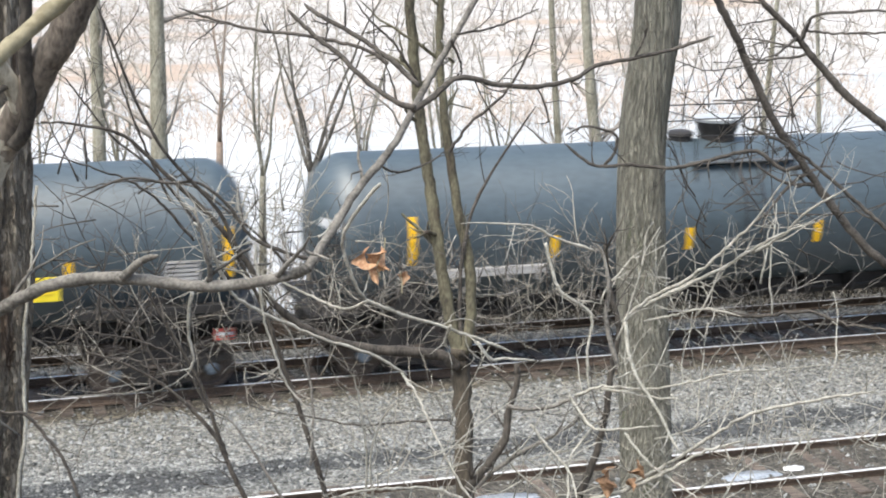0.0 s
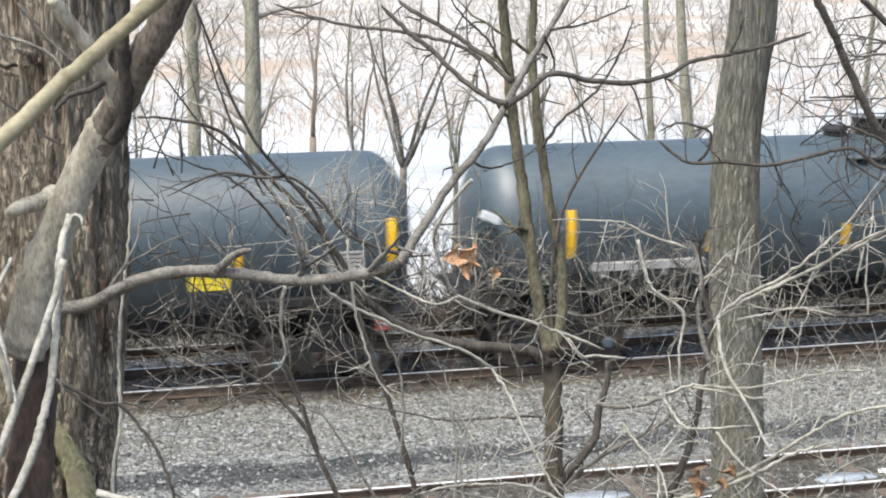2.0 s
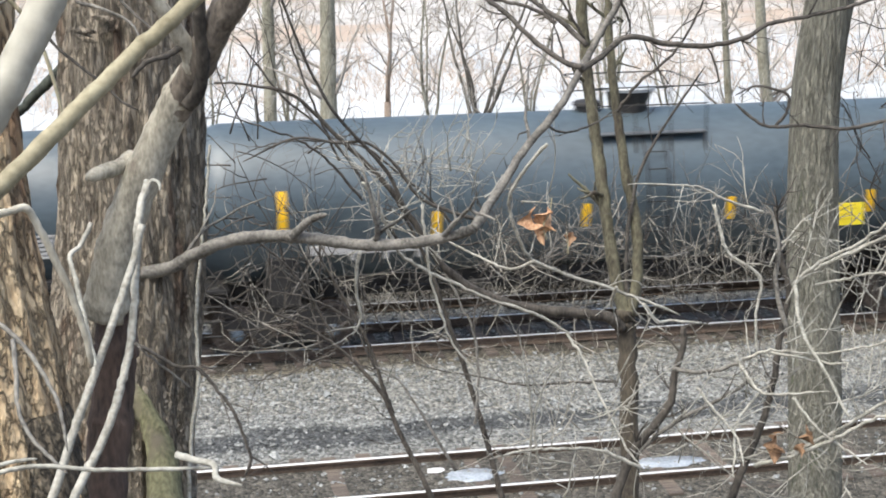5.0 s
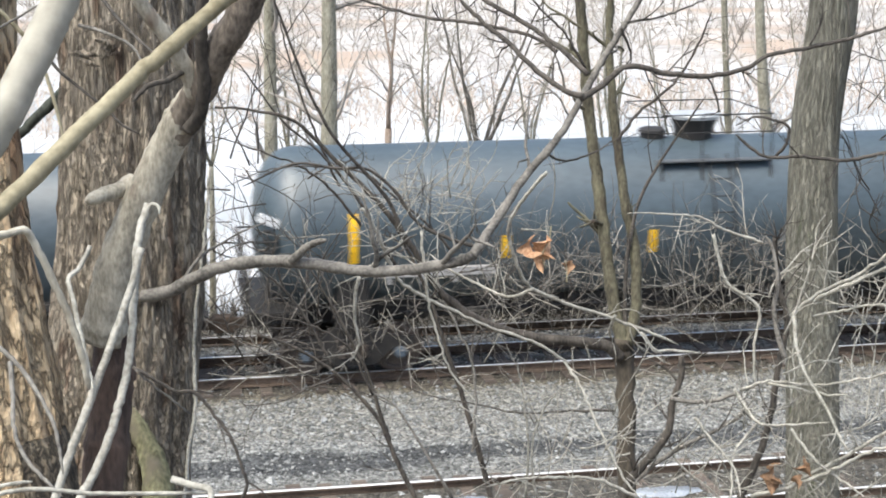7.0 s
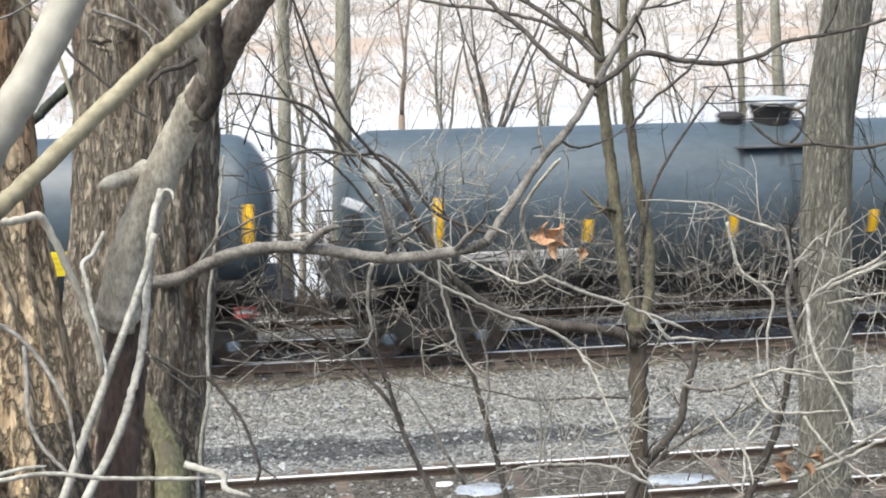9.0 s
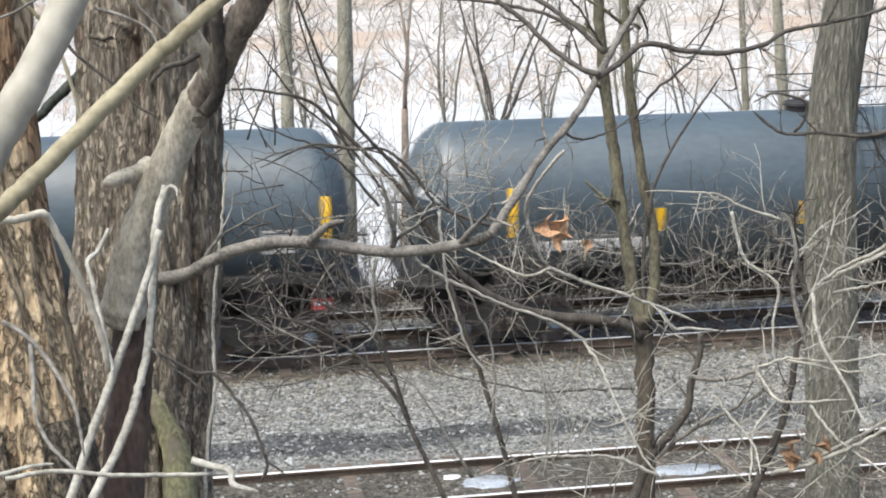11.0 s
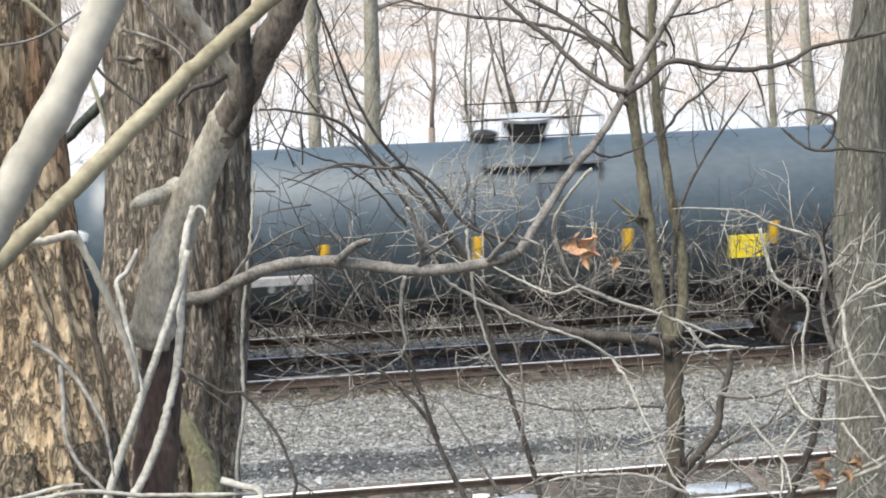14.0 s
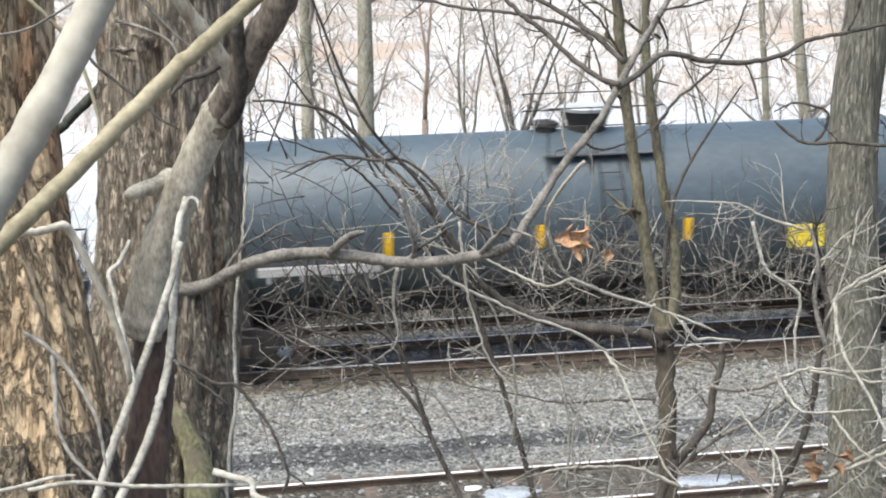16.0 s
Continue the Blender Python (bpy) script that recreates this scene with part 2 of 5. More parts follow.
def gravel_material():
    """Ballast: crushed pale stones with cinder-dark and brown streaks along the tracks."""
    m = material("ballast", (0.084, 0.087, 0.082), (0.26, 0.266, 0.255), 7, (1, 1, 1), 0.95, 0.0, 40)
    nt = m.node_tree
    n, link = nt.nodes, nt.links.new
    b = n["Principled BSDF"]
    src = b.inputs["Base Color"].links[0].from_socket
    tc = n.new("ShaderNodeTexCoord")
    vor = n.new("ShaderNodeTexVoronoi")
    vor.inputs["Scale"].default_value = 17
    link(tc.outputs["Object"], vor.inputs["Vector"])
    bw = n.new("ShaderNodeSeparateColor")
    link(vor.outputs["Color"], bw.inputs[0])
    vr = n.new("ShaderNodeMapRange")
    vr.inputs[3].default_value, vr.inputs[4].default_value = 0.45, 1.7
    link(bw.outputs[0], vr.inputs[0])
    hsv = n.new("ShaderNodeHueSaturation")
    link(vr.outputs[0], hsv.inputs["Value"])
    link(src, hsv.inputs["Color"])
    # a long dark band of cinders between the tracks
    sep = n.new("ShaderNodeSeparateXYZ")
    link(tc.outputs["Object"], sep.inputs[0])
    wob = n.new("ShaderNodeTexNoise")
    wob.inputs["Scale"].default_value, wob.inputs["Detail"].default_value = 0.8, 5
    link(tc.outputs["Object"], wob.inputs["Vector"])
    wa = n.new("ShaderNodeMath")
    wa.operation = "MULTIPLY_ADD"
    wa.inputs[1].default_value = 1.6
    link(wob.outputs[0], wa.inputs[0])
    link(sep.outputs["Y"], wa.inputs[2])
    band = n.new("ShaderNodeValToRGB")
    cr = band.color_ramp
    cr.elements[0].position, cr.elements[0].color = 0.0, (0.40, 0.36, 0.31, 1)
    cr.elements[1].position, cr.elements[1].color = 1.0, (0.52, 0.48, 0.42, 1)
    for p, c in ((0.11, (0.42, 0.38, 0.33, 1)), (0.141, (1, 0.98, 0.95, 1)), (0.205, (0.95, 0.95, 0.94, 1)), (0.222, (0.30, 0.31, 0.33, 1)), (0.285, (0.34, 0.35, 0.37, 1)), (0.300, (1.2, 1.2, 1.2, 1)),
                 # from 0.55: oily bed under the train, darkened further as its shade
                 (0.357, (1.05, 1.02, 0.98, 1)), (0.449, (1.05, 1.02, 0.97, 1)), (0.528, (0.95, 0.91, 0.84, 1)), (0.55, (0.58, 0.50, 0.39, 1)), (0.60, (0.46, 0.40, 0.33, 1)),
                 # from 0.72: colour raised to offset the train's shadow
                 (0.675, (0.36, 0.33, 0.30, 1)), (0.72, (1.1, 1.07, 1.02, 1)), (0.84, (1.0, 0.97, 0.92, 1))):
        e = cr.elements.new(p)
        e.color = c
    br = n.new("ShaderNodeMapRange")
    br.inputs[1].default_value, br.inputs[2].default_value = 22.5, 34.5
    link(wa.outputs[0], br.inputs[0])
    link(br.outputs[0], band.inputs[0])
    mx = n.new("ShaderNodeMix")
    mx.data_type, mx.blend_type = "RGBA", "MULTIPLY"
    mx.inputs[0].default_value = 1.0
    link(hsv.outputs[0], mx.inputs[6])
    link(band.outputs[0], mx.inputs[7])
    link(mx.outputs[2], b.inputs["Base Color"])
    bp = n.new("ShaderNodeBump")
    bp.inputs["Strength"].default_value, bp.inputs["Distance"].default_value = 1.0, 0.05
    bp.invert = True
    link(vor.outputs["Distance"], bp.inputs["Height"])
    link(bp.outputs[0], b.inputs["Normal"])
    return m


M_BALLAST = gravel_material()


# ---------------------------------------------------------------- building blocks
def thing(name, label, category, group="", kind=""):
    return tagged(new(name), label, category, group, kind)


def finish(name, verts, faces, mat, parent=None, label="", smooth=True):
    me = bpy.data.meshes.new(name)
    me.from_pydata(verts, [], faces)
    me.materials.append(mat)
    if smooth:
        me.polygons.foreach_set("use_smooth", [True] * len(me.polygons))
    ob = new(name, me)
    ob.parent = parent
    return tagged(ob, label)


def part(name, bm, mat, parent=None, label="", smooth=False):
    me = bpy.data.meshes.new(name)
    bm.to_mesh(me)
    bm.free()
    me.materials.append(mat)
    if smooth:
        me.polygons.foreach_set("use_smooth", [True] * len(me.polygons))
    ob = new(name, me)
    ob.parent = parent
    return tagged(ob, label)


def box(bm, x0, x1, y0, y1, z0, z1, bevel=0.0):
    v = [bm.verts.new(p) for p in ((x0, y0, z0), (x1, y0, z0), (x1, y1, z0), (x0, y1, z0), (x0, y0, z1), (x1, y0, z1), (x1, y1, z1), (x0, y1, z1))]
    fs = [bm.faces.new([v[i] for i in f]) for f in ((3, 2, 1, 0), (4, 5, 6, 7), (0, 1, 5, 4), (1, 2, 6, 5), (2, 3, 7, 6), (3, 0, 4, 7))]
    if bevel:
        es = {e for f in fs for e in f.edges}
        bmesh.ops.bevel(bm, geom=list(es), offset=bevel, segments=2, affect="EDGES", profile=0.5)


def rod(bm, a, b, r, sides=8, r2=None):
    """A round bar from a to b."""
    a, b = Vector(a), Vector(b)
    r2 = r if r2 is None else r2
    q = (b - a).to_track_quat("Z", "Y")
    ra = [bm.verts.new(a + q @ Vector((r * math.cos(k), r * math.sin(k), 0))) for k in (i * math.tau / sides for i in range(sides))]
    rb = [bm.verts.new(b + q @ Vector((r2 * math.cos(k), r2 * math.sin(k), 0))) for k in (i * math.tau / sides for i in range(sides))]
    for i in range(sides):
        bm.faces.new((ra[i], ra[(i + 1) % sides], rb[(i + 1) % sides], rb[i]))
    bm.faces.new(ra[::-1])
    bm.faces.new(rb)


def lathe(bm, profile, axis="y", segs=32, centre=(0, 0, 0)):
    """Turns a profile of (along, radius) about an axis."""
    rings = []
    for s, r in profile:
        ring = []
        for i in range(segs):
            a = i * math.tau / segs
            c, d = r * math.cos(a), r * math.sin(a)
            p = {"x": (s, c, d), "y": (c, s, d), "z": (c, d, s)}[axis]
            ring.append(bm.verts.new(Vector(p) + Vector(centre)))
        rings.append(ring)
    for p, q in zip(rings, rings[1:]):
        for i in range(segs):
            bm.faces.new((p[i], p[(i + 1) % segs], q[(i + 1) % segs], q[i]))
    bm.faces.new(rings[0][::-1])
    bm.faces.new(rings[-1])
    bmesh.ops.recalc_face_normals(bm, faces=bm.faces)


def smooth_path(pts, per=6):
    """Catmull-Rom through the points."""
    p = [np.array(q, float) for q in pts]
    p = [2 * p[0] - p[1]] + p + [2 * p[-1] - p[-2]]
    out = []
    for i in range(1, len(p) - 2):
        a, b, c, d = p[i - 1:i + 3]
        for k in range(per):
            t = k / per
            out.append(0.5 * (2 * b + (c - a) * t + (2 * a - 5 * b + 4 * c - d) * t * t + (3 * b - a - 3 * c + d) * t ** 3))
    out.append(p[-2])
    return np.array(out)


def tube(verts, faces, path, radii, sides=6, rng=None, rough=0.0):
    """Adds a round tapered tube along a path to lists of vertices and faces."""
    path = np.asarray(path)
    n = len(path)
    tan = np.gradient(path, axis=0)
    tan /= np.linalg.norm(tan, axis=1)[:, None] + 1e-9
    ref = np.array([0.31, 0.93, 0.17]) if abs(tan[0][2]) > 0.8 else np.array([0, 0, 1.0])
    u = np.cross(tan, ref)
    u /= np.linalg.norm(u, axis=1)[:, None] + 1e-9
    w = np.cross(tan, u)
    a = np.arange(sides) * math.tau / sides
    rad = np.repeat(np.asarray(radii)[:, None], sides, 1)
    if rng is not None and rough:
        rad = rad * (1 + rough * rng.normal(size=rad.shape))
    ring = path[:, None, :] + rad[:, :, None] * (np.cos(a)[None, :, None] * u[:, None, :] + np.sin(a)[None, :, None] * w[:, None, :])
    base = len(verts)
    verts.extend(map(tuple, ring.reshape(-1, 3)))
    for i in range(n - 1):
        for k in range(sides):
            k2 = (k + 1) % sides
            faces.append((base + i * sides + k, base + i * sides + k2, base + (i + 1) * sides + k2, base + (i + 1) * sides + k))
    faces.append(tuple(base + k for k in range(sides))[::-1])
    faces.append(tuple(base + (n - 1) * sides + k for k in range(sides)))


def wander(rng, start, direction, length, steps, bend, lift=0.0):
    """A crooked twig's path."""
    d = np.array(direction, float)
    d /= np.linalg.norm(d) + 1e-9
    p = [np.array(start, float)]
    for _ in range(steps):
        d = d + rng.normal(0, bend, 3) + np.array([0, 0, lift])
        d /= np.linalg.norm(d)
        p.append(p[-1] + d * length / steps)
    return np.array(p)


SEED = [100]


def spray(verts, faces, rng, path, radii, count, length, rad, forks=2):
    """Side twigs off a limb, each with its own forks."""
    n = len(path)
    for _ in range(count):
        i = int(rng.integers(max(1, n // 6), n))
        along = path[i] - path[i - 1]
        along = along / (np.linalg.norm(along) + 1e-9)
        side = rng.normal(size=3) * np.array([1, 0.7, 1])
        side -= along * side.dot(along)
        d = along * 0.6 + side / (np.linalg.norm(side) + 1e-9) * 0.9
        ln = length * rng.uniform(0.4, 1.3)
        r = min(radii[i] * 0.6, rad * rng.uniform(0.7, 1.3))
        tw = wander(rng, path[i], d, ln, 7, 0.16, 0.03)
        tube(verts, faces, tw, np.linspace(r, r * 0.35, len(tw)), 5)
        for _ in range(forks):
            j = int(rng.integers(1, 6))
            d2 = (tw[j + 1] - tw[j]) / ln * 7 + rng.normal(0, 0.7, 3)
            t2 = wander(rng, tw[j], d2, ln * rng.uniform(0.25, 0.6), 5, 0.25, 0.03)
            tube(verts, faces, t2, np.linspace(r * 0.6, r * 0.25, len(t2)), 4)


def limb(parent, name, pts, r0, r1, mat, twigs=0):
    """One limb of a tree: a tapered, slightly knotted round branch with side twigs."""
    SEED[0] += 1
    rng = np.random.default_rng(SEED[0])
    per = 7
    path = smooth_path(pts, per)
    step = np.linalg.norm(np.diff(path, axis=0), axis=1).mean()
    kink = min(r0 * 0.35, step * 0.09) if r0 < 0.009 and mat is not M_TAN and abs(pts[0][1]) > 3.2 else min(r0 * 0.09, step * 0.06)
    path[1:-1] += rng.normal(0, kink, (len(path) - 2, 3))
    radii = np.linspace(r0, r1, len(path)) * (1 + 0.02 * rng.normal(size=len(path)))
    for k in range(3, len(path) - 2, int(rng.integers(7, 13))):
        radii[k - 1:k + 2] *= (1.03, 1.09, 1.03)
    if name in ("branch", "whip", "hook", "stub"):
        radii[-4:] *= (0.92, 0.82, 0.66, 0.35)
    verts, faces = [], []
    tube(verts, faces, path, radii, 14 if r0 > 0.012 else 8, rng, 0.012)
    if twigs:
        size = float(np.linalg.norm(path[-1] - path[0]))
        tv, tf = [], []
        spray(tv, tf, rng, path, radii, twigs, min(0.55, 0.16 * size + 0.1), max(r1 * 0.55, 0.0018))
    ob = finish(name, verts, faces, mat, parent)
    if twigs:
        tagged(finish("spray", tv, tf, mat, ob), kind="stuff")
    return ob


def big_trunk(parent, name, pts, r_top, r_base, mat, ridge, freq, seed):
    """A thick trunk with bark ridges modelled as relief. The points run from the top down."""
    path = smooth_path(pts, 28)
    n, sides = len(path), 200
    off = Vector((seed * 3.7, seed * 1.3, seed * 0.7))
    verts, faces = [], []
    for i, p in enumerate(path):
        r = r_top + (r_base - r_top) * i / (n - 1)
        for k in range(sides):
            a = k * math.tau / sides
            c, s = math.cos(a), math.sin(a)
            q = Vector((c * r * freq * 3, s * r * freq * 3, p[2] * freq * 0.33)) + off
            h = 1 - abs(noise.noise(q)) * 2.0 - abs(noise.noise(q * 2.3)) * 0.8
            lump = noise.noise(Vector((c * 1.1, s * 1.1, p[2] * 1.3)) + off)
            rr = r * (1 + 0.07 * lump) + ridge * (h - 0.6)
            verts.append((p[0] + c * rr, p[1] + s * rr, p[2]))
    for i in range(n - 1):
        for k in range(sides):
            k2 = (k + 1) % sides
            faces.append((i * sides + k, (i + 1) * sides + k, (i + 1) * sides + k2, i * sides + k2))
    return finish(name, verts, faces, mat, parent)


def bark_slab(parent, pts, r, a0, a1, thick, seed):
    """A slab of old bark still clinging to the wood: part of a shell with a ragged edge."""
    rng = np.random.default_rng(seed)
    path = smooth_path(pts, 14)
    n, m = len(path), 22
    verts, faces = [], []
    e0, e1 = rng.normal(0, 0.025, n).cumsum() * 0.6, rng.normal(0, 0.025, n).cumsum() * 0.6
    for layer in (0, 1):
        for i, p in enumerate(path):
            fade = 1 - abs(2 * i / (n - 1) - 1) ** 6
            for k in range(m):
                a = a0 + e0[i] + (a1 + e1[i] - a0 - e0[i]) * k / (m - 1)
                h = abs(noise.noise(Vector((a * 9, p[2] * 5, seed))))
                rr = r + (thick * fade * (1.2 - 1.4 * h) if layer else -0.012)
                verts.append((p[0] + rr * math.cos(a), p[1] + rr * math.sin(a), p[2]))
    for i in range(n - 1):
        for k in range(m - 1):
            b0 = i * m + k
            faces.append((b0, b0 + m, b0 + m + 1, b0 + 1))
            b0 += n * m
            faces.append((b0, b0 + 1, b0 + m + 1, b0 + m))
    for i in range(n - 1):
        for k in (0, m - 1):
            b0 = i * m + k
            faces.append((b0, b0 + m, b0 + m + n * m, b0 + n * m))
    return finish("bark", verts, faces, M_SLAB, parent, "slab of dark furrowed bark")


def knot(parent, place):
    """A healed knot hole: folded lips of bark round a dark hollow."""
    verts, faces = [], []
    rng = np.random.default_rng(5)
    c = np.array(place)
    for k in range(9):
        w, h = rng.uniform(0.025, 0.075), rng.uniform(0.012, 0.042)
        a0 = rng.uniform(0, math.tau)
        a = np.linspace(a0, a0 + rng.uniform(1.2, 2.8), 14)
        wob = rng.normal(0, 0.003, (14, 3)).cumsum(axis=0) * 0.5
        ring = np.stack([c[0] + w * np.cos(a), c[1] - 0.004 + 0 * a, c[2] + h * np.sin(a)], 1) + wob
        tube(verts, faces, ring, rng.uniform(0.006, 0.012) * np.sin(np.linspace(0.3, 2.9, 14)), 6)
    return finish("knot", verts, faces, M_FURROW, parent, "folded bark round a knot hole")


def thicket(parent, centre, half, count, length, rad, mat):
    """Crooked forking twigs scattered through a box."""
    SEED[0] += 1
    rng = np.random.default_rng(SEED[0])
    verts, faces = [], []
    for _ in range(count):
        p = np.array(centre) + rng.uniform(-1, 1, 3) * np.array(half)
        p[2] -= length * 0.3
        ang = rng.normal(0, 0.9)
        d = np.array([math.sin(ang), rng.normal(0, 0.3), math.cos(ang) * rng.choice([1, 1, 1, -0.3])])
        ln = length * rng.uniform(0.5, 1.5)
        tw = wander(rng, p, d, ln, 8, 0.15, 0.02)
        r = rad * rng.uniform(0.6, 1.5)
        tube(verts, faces, tw, np.linspace(r, r * 0.4, len(tw)), 5)
        for _ in range(3):
            j = int(rng.integers(1, 7))
            d2 = (tw[j + 1] - tw[j]) / ln * 8 + rng.normal(0, 0.8, 3)
            t2 = wander(rng, tw[j], d2, ln * rng.uniform(0.2, 0.6), 5, 0.25, 0.03)
            tube(verts, faces, t2, np.linspace(r * 0.6, r * 0.28, len(t2)), 4)
    return tagged(finish("crown", verts, faces, mat, parent), kind="stuff")


def dry_leaf(parent, place, size, mat=None):
    """A curled, folded dead leaf hanging from a twig."""
    SEED[0] += 1
    rng = np.random.default_rng(SEED[0])
    nu, nv = 9, 15
    seed_turn = rng.uniform(0, 6)
    verts, faces = [], []
    turn = Euler((rng.uniform(-0.7, 0.7), rng.uniform(-0.7, 0.7), rng.uniform(-1.1, 1.1))).to_matrix()
    for side in (0.0, 0.0012):
        for j in range(nv):
            v = j / (nv - 1)
            wide = 0.55 * math.sin(math.pi * min(1, v * 0.95 + 0.03)) ** 0.8 * (1 + 0.24 * math.sin(13 * v + seed_turn))
            for i in range(nu):
                u = i / (nu - 1) * 2 - 1
                x = u * wide * size * 0.8
                y = size * (0.55 * abs(u) ** 1.3 * wide * 1.6 + 0.26 * math.sin(3.6 * v + 1.5 * u) + 0.05 * math.sin(11 * v + 5 * u)) + side
                verts.append(tuple(turn @ Vector((x, y, (0.5 - v) * size)) + Vector(place)))
    for s in (0, 1):
        for j in range(nv - 1):
            for i in range(nu - 1):
                b0 = s * nu * nv + j * nu + i
                faces.append((b0, b0 + 1, b0 + nu + 1, b0 + nu) if s else (b0, b0 + nu, b0 + nu + 1, b0 + 1))
    return finish("leaf", verts, faces, mat or M_LEAF, parent, "curled dark brown dead leaf" if mat else "curled orange-brown dead leaf")


# ---------------------------------------------------------------- ground, river, far bank
TRACK_A, TRACK_N, SPARE = 29.735, 22.23, 31.95     # centre of the train's track, of the near track; the spare rail
GAUGE = 1.505                                      # between the rail heads' middles
X0, X1 = -190.0, 220.0


def hill(y):
    """Height of the ground across the tracks."""
    if y < 0:
        return 7.1 - 0.05 * y
    if y < 19.6:
        return 7.1 - 0.374 * y
    if y < 20.6:
        return -0.23
    if y < 34.0:
        return -0.20
    if y < 38.0:
        return -0.20 - 0.38 * (y - 34.0)
    return -1.72


def bed(y):
    """The trackbed, built up with mud and cinders along the near track."""
    return -0.13 if 21.0 < y < 23.3 else -0.20


def sheet(name, ys, xs, height, mat, label):
    verts = [(x, y, height(x, y)) for y in ys for x in xs]
    n = len(xs)
    faces = [(j * n + i, j * n + i + 1, (j + 1) * n + i + 1, (j + 1) * n + i) for j in range(len(ys) - 1) for i in range(n - 1)]
    return tagged(finish(name, verts, faces, mat), label, name.replace("_", " "), kind="structure")


def rise(x, y):
    far = max(0.0, y - 97.0)
    return -2.1 + 0.11 * far + 0.5 * noise.noise(Vector((x * 0.03, y * 0.05, 0))) * min(1, far / 10)


xs_wide = [-1500, -600, -300] + list(range(-190, 230, 10)) + [300, 600, 1500]
sheet("ground", [-60, -20, 0, 5, 10, 15, 19.4], xs_wide, lambda x, y: hill(y) + (0.25 * noise.noise(Vector((x * 0.3, y * 0.4, 3))) if y < 19 else 0), M_LAND,
      "leaf-strewn winter hillside above the tracks")
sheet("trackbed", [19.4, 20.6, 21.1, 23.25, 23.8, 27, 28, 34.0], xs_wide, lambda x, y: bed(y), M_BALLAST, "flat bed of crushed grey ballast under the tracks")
sheet("river_bank", [34.0, 35, 37, 38.5], xs_wide, lambda x, y: hill(y) - (0.2 if y > 38 else 0) + (0.15 * noise.noise(Vector((x * 0.2, y * 0.4, 9))) if y > 34.5 else 0), M_LAND,
      "dark brushy river bank behind the tracks")
sheet("water", [38.0, 45, 60, 80, 110], xs_wide, lambda x, y: -1.84, M_ICE, "frozen river covered in patchy snow")
sheet("backdrop", [92, 97, 104, 112, 122, 140, 170, 220, 400, 1500], xs_wide, rise, M_FARLAND, "snowy far bank with brown brush")


# ---------------------------------------------------------------- tracks
RAIL_HALF = [(0.070, -0.171), (0.070, -0.160), (0.012, -0.140), (0.009, -0.050), (0.034, -0.040), (0.036, -0.004)]


def rail(name, y, parent, head_mat=None):
    """A flat-bottomed rail: rusty web and foot with a polished head."""
    prof = [(a, b) for a, b in RAIL_HALF] + [(-a, b) for a, b in RAIL_HALF[::-1]]
    verts = [(x, y + a, b) for x in (X0, X1) for a, b in prof]
    n = len(prof)
    faces = [(i, (i + 1) % n, n + (i + 1) % n, n + i) for i in range(n)]
    ob = finish(name, verts, faces, M_RUST, parent, smooth=False)
    head = [(x, y + a, b) for x in (X0, X1) for a, b in ((0.034, -0.008), (0.033, -0.003), (0.026, 0.003), (-0.026, 0.003), (-0.033, -0.003), (-0.034, -0.008))]
    finish("rail_head", head, [(i, i + 1, i + 7, i + 6) for i in range(5)], head_mat or M_RAILHEAD, ob, "dull running surface" if head_mat else "bright worn running surface", smooth=False)
    return ob


def tie_mesh():
    bm = bmesh.new()
    box(bm, -0.115, 0.115, -1.30, 1.30, -0.36, -0.171, 0.012)
    me = bpy.data.meshes.new("tie")
    bm.to_mesh(me)
    bm.free()
    me.materials.append(M_TIE)
    return me


def plate_mesh():
    bm = bmesh.new()
    box(bm, -0.09, 0.09, -0.14, 0.14, -0.171, -0.158, 0.0)
    for sx, sy in ((-0.06, 0.09), (0.06, -0.09), (0.06, 0.09)):
        box(bm, sx - 0.012, sx + 0.012, sy - 0.014, sy + 0.014, -0.158, -0.135)
    me = bpy.data.meshes.new("tie_plate")
    bm.to_mesh(me)
    bm.free()
    me.materials.append(M_RUST)
    return me


def track(centre, label, seed, sunk=0.0):
    t = tagged(new("railway_track"), label, "railway track", kind="structure")
    for s in (-1, 1):
        rail("rail", centre + s * GAUGE / 2, t)
    tm, pm = tie_mesh(), plate_mesh()
    rng = random.Random(seed)
    x = -8.0
    while x < 28:
        tie = new("tie", tm)
        tie.matrix_world = pose(x + rng.uniform(-0.03, 0.03), centre + rng.uniform(-0.06, 0.06), rng.uniform(-0.02, 0.012) - sunk, 0, 0, rng.uniform(-1.5, 1.5))
        tie.parent = t
        for s in (-1, 1):
            pl = new("tie_plate", pm)
            pl.matrix_world = pose(x, centre + s * GAUGE / 2, 0)
            pl.parent = t
        x += 0.53
    return t


track(TRACK_A, "main railway track with bright rails on dark wooden ties", 3)
track(TRACK_N, "near railway track half sunk in ballast and mud", 4, -0.036)
spare = tagged(new("spare_rail"), "spare rail lying beside the track", "rail", kind="structure")
rail("rail", SPARE, spare, M_DULLRAIL)


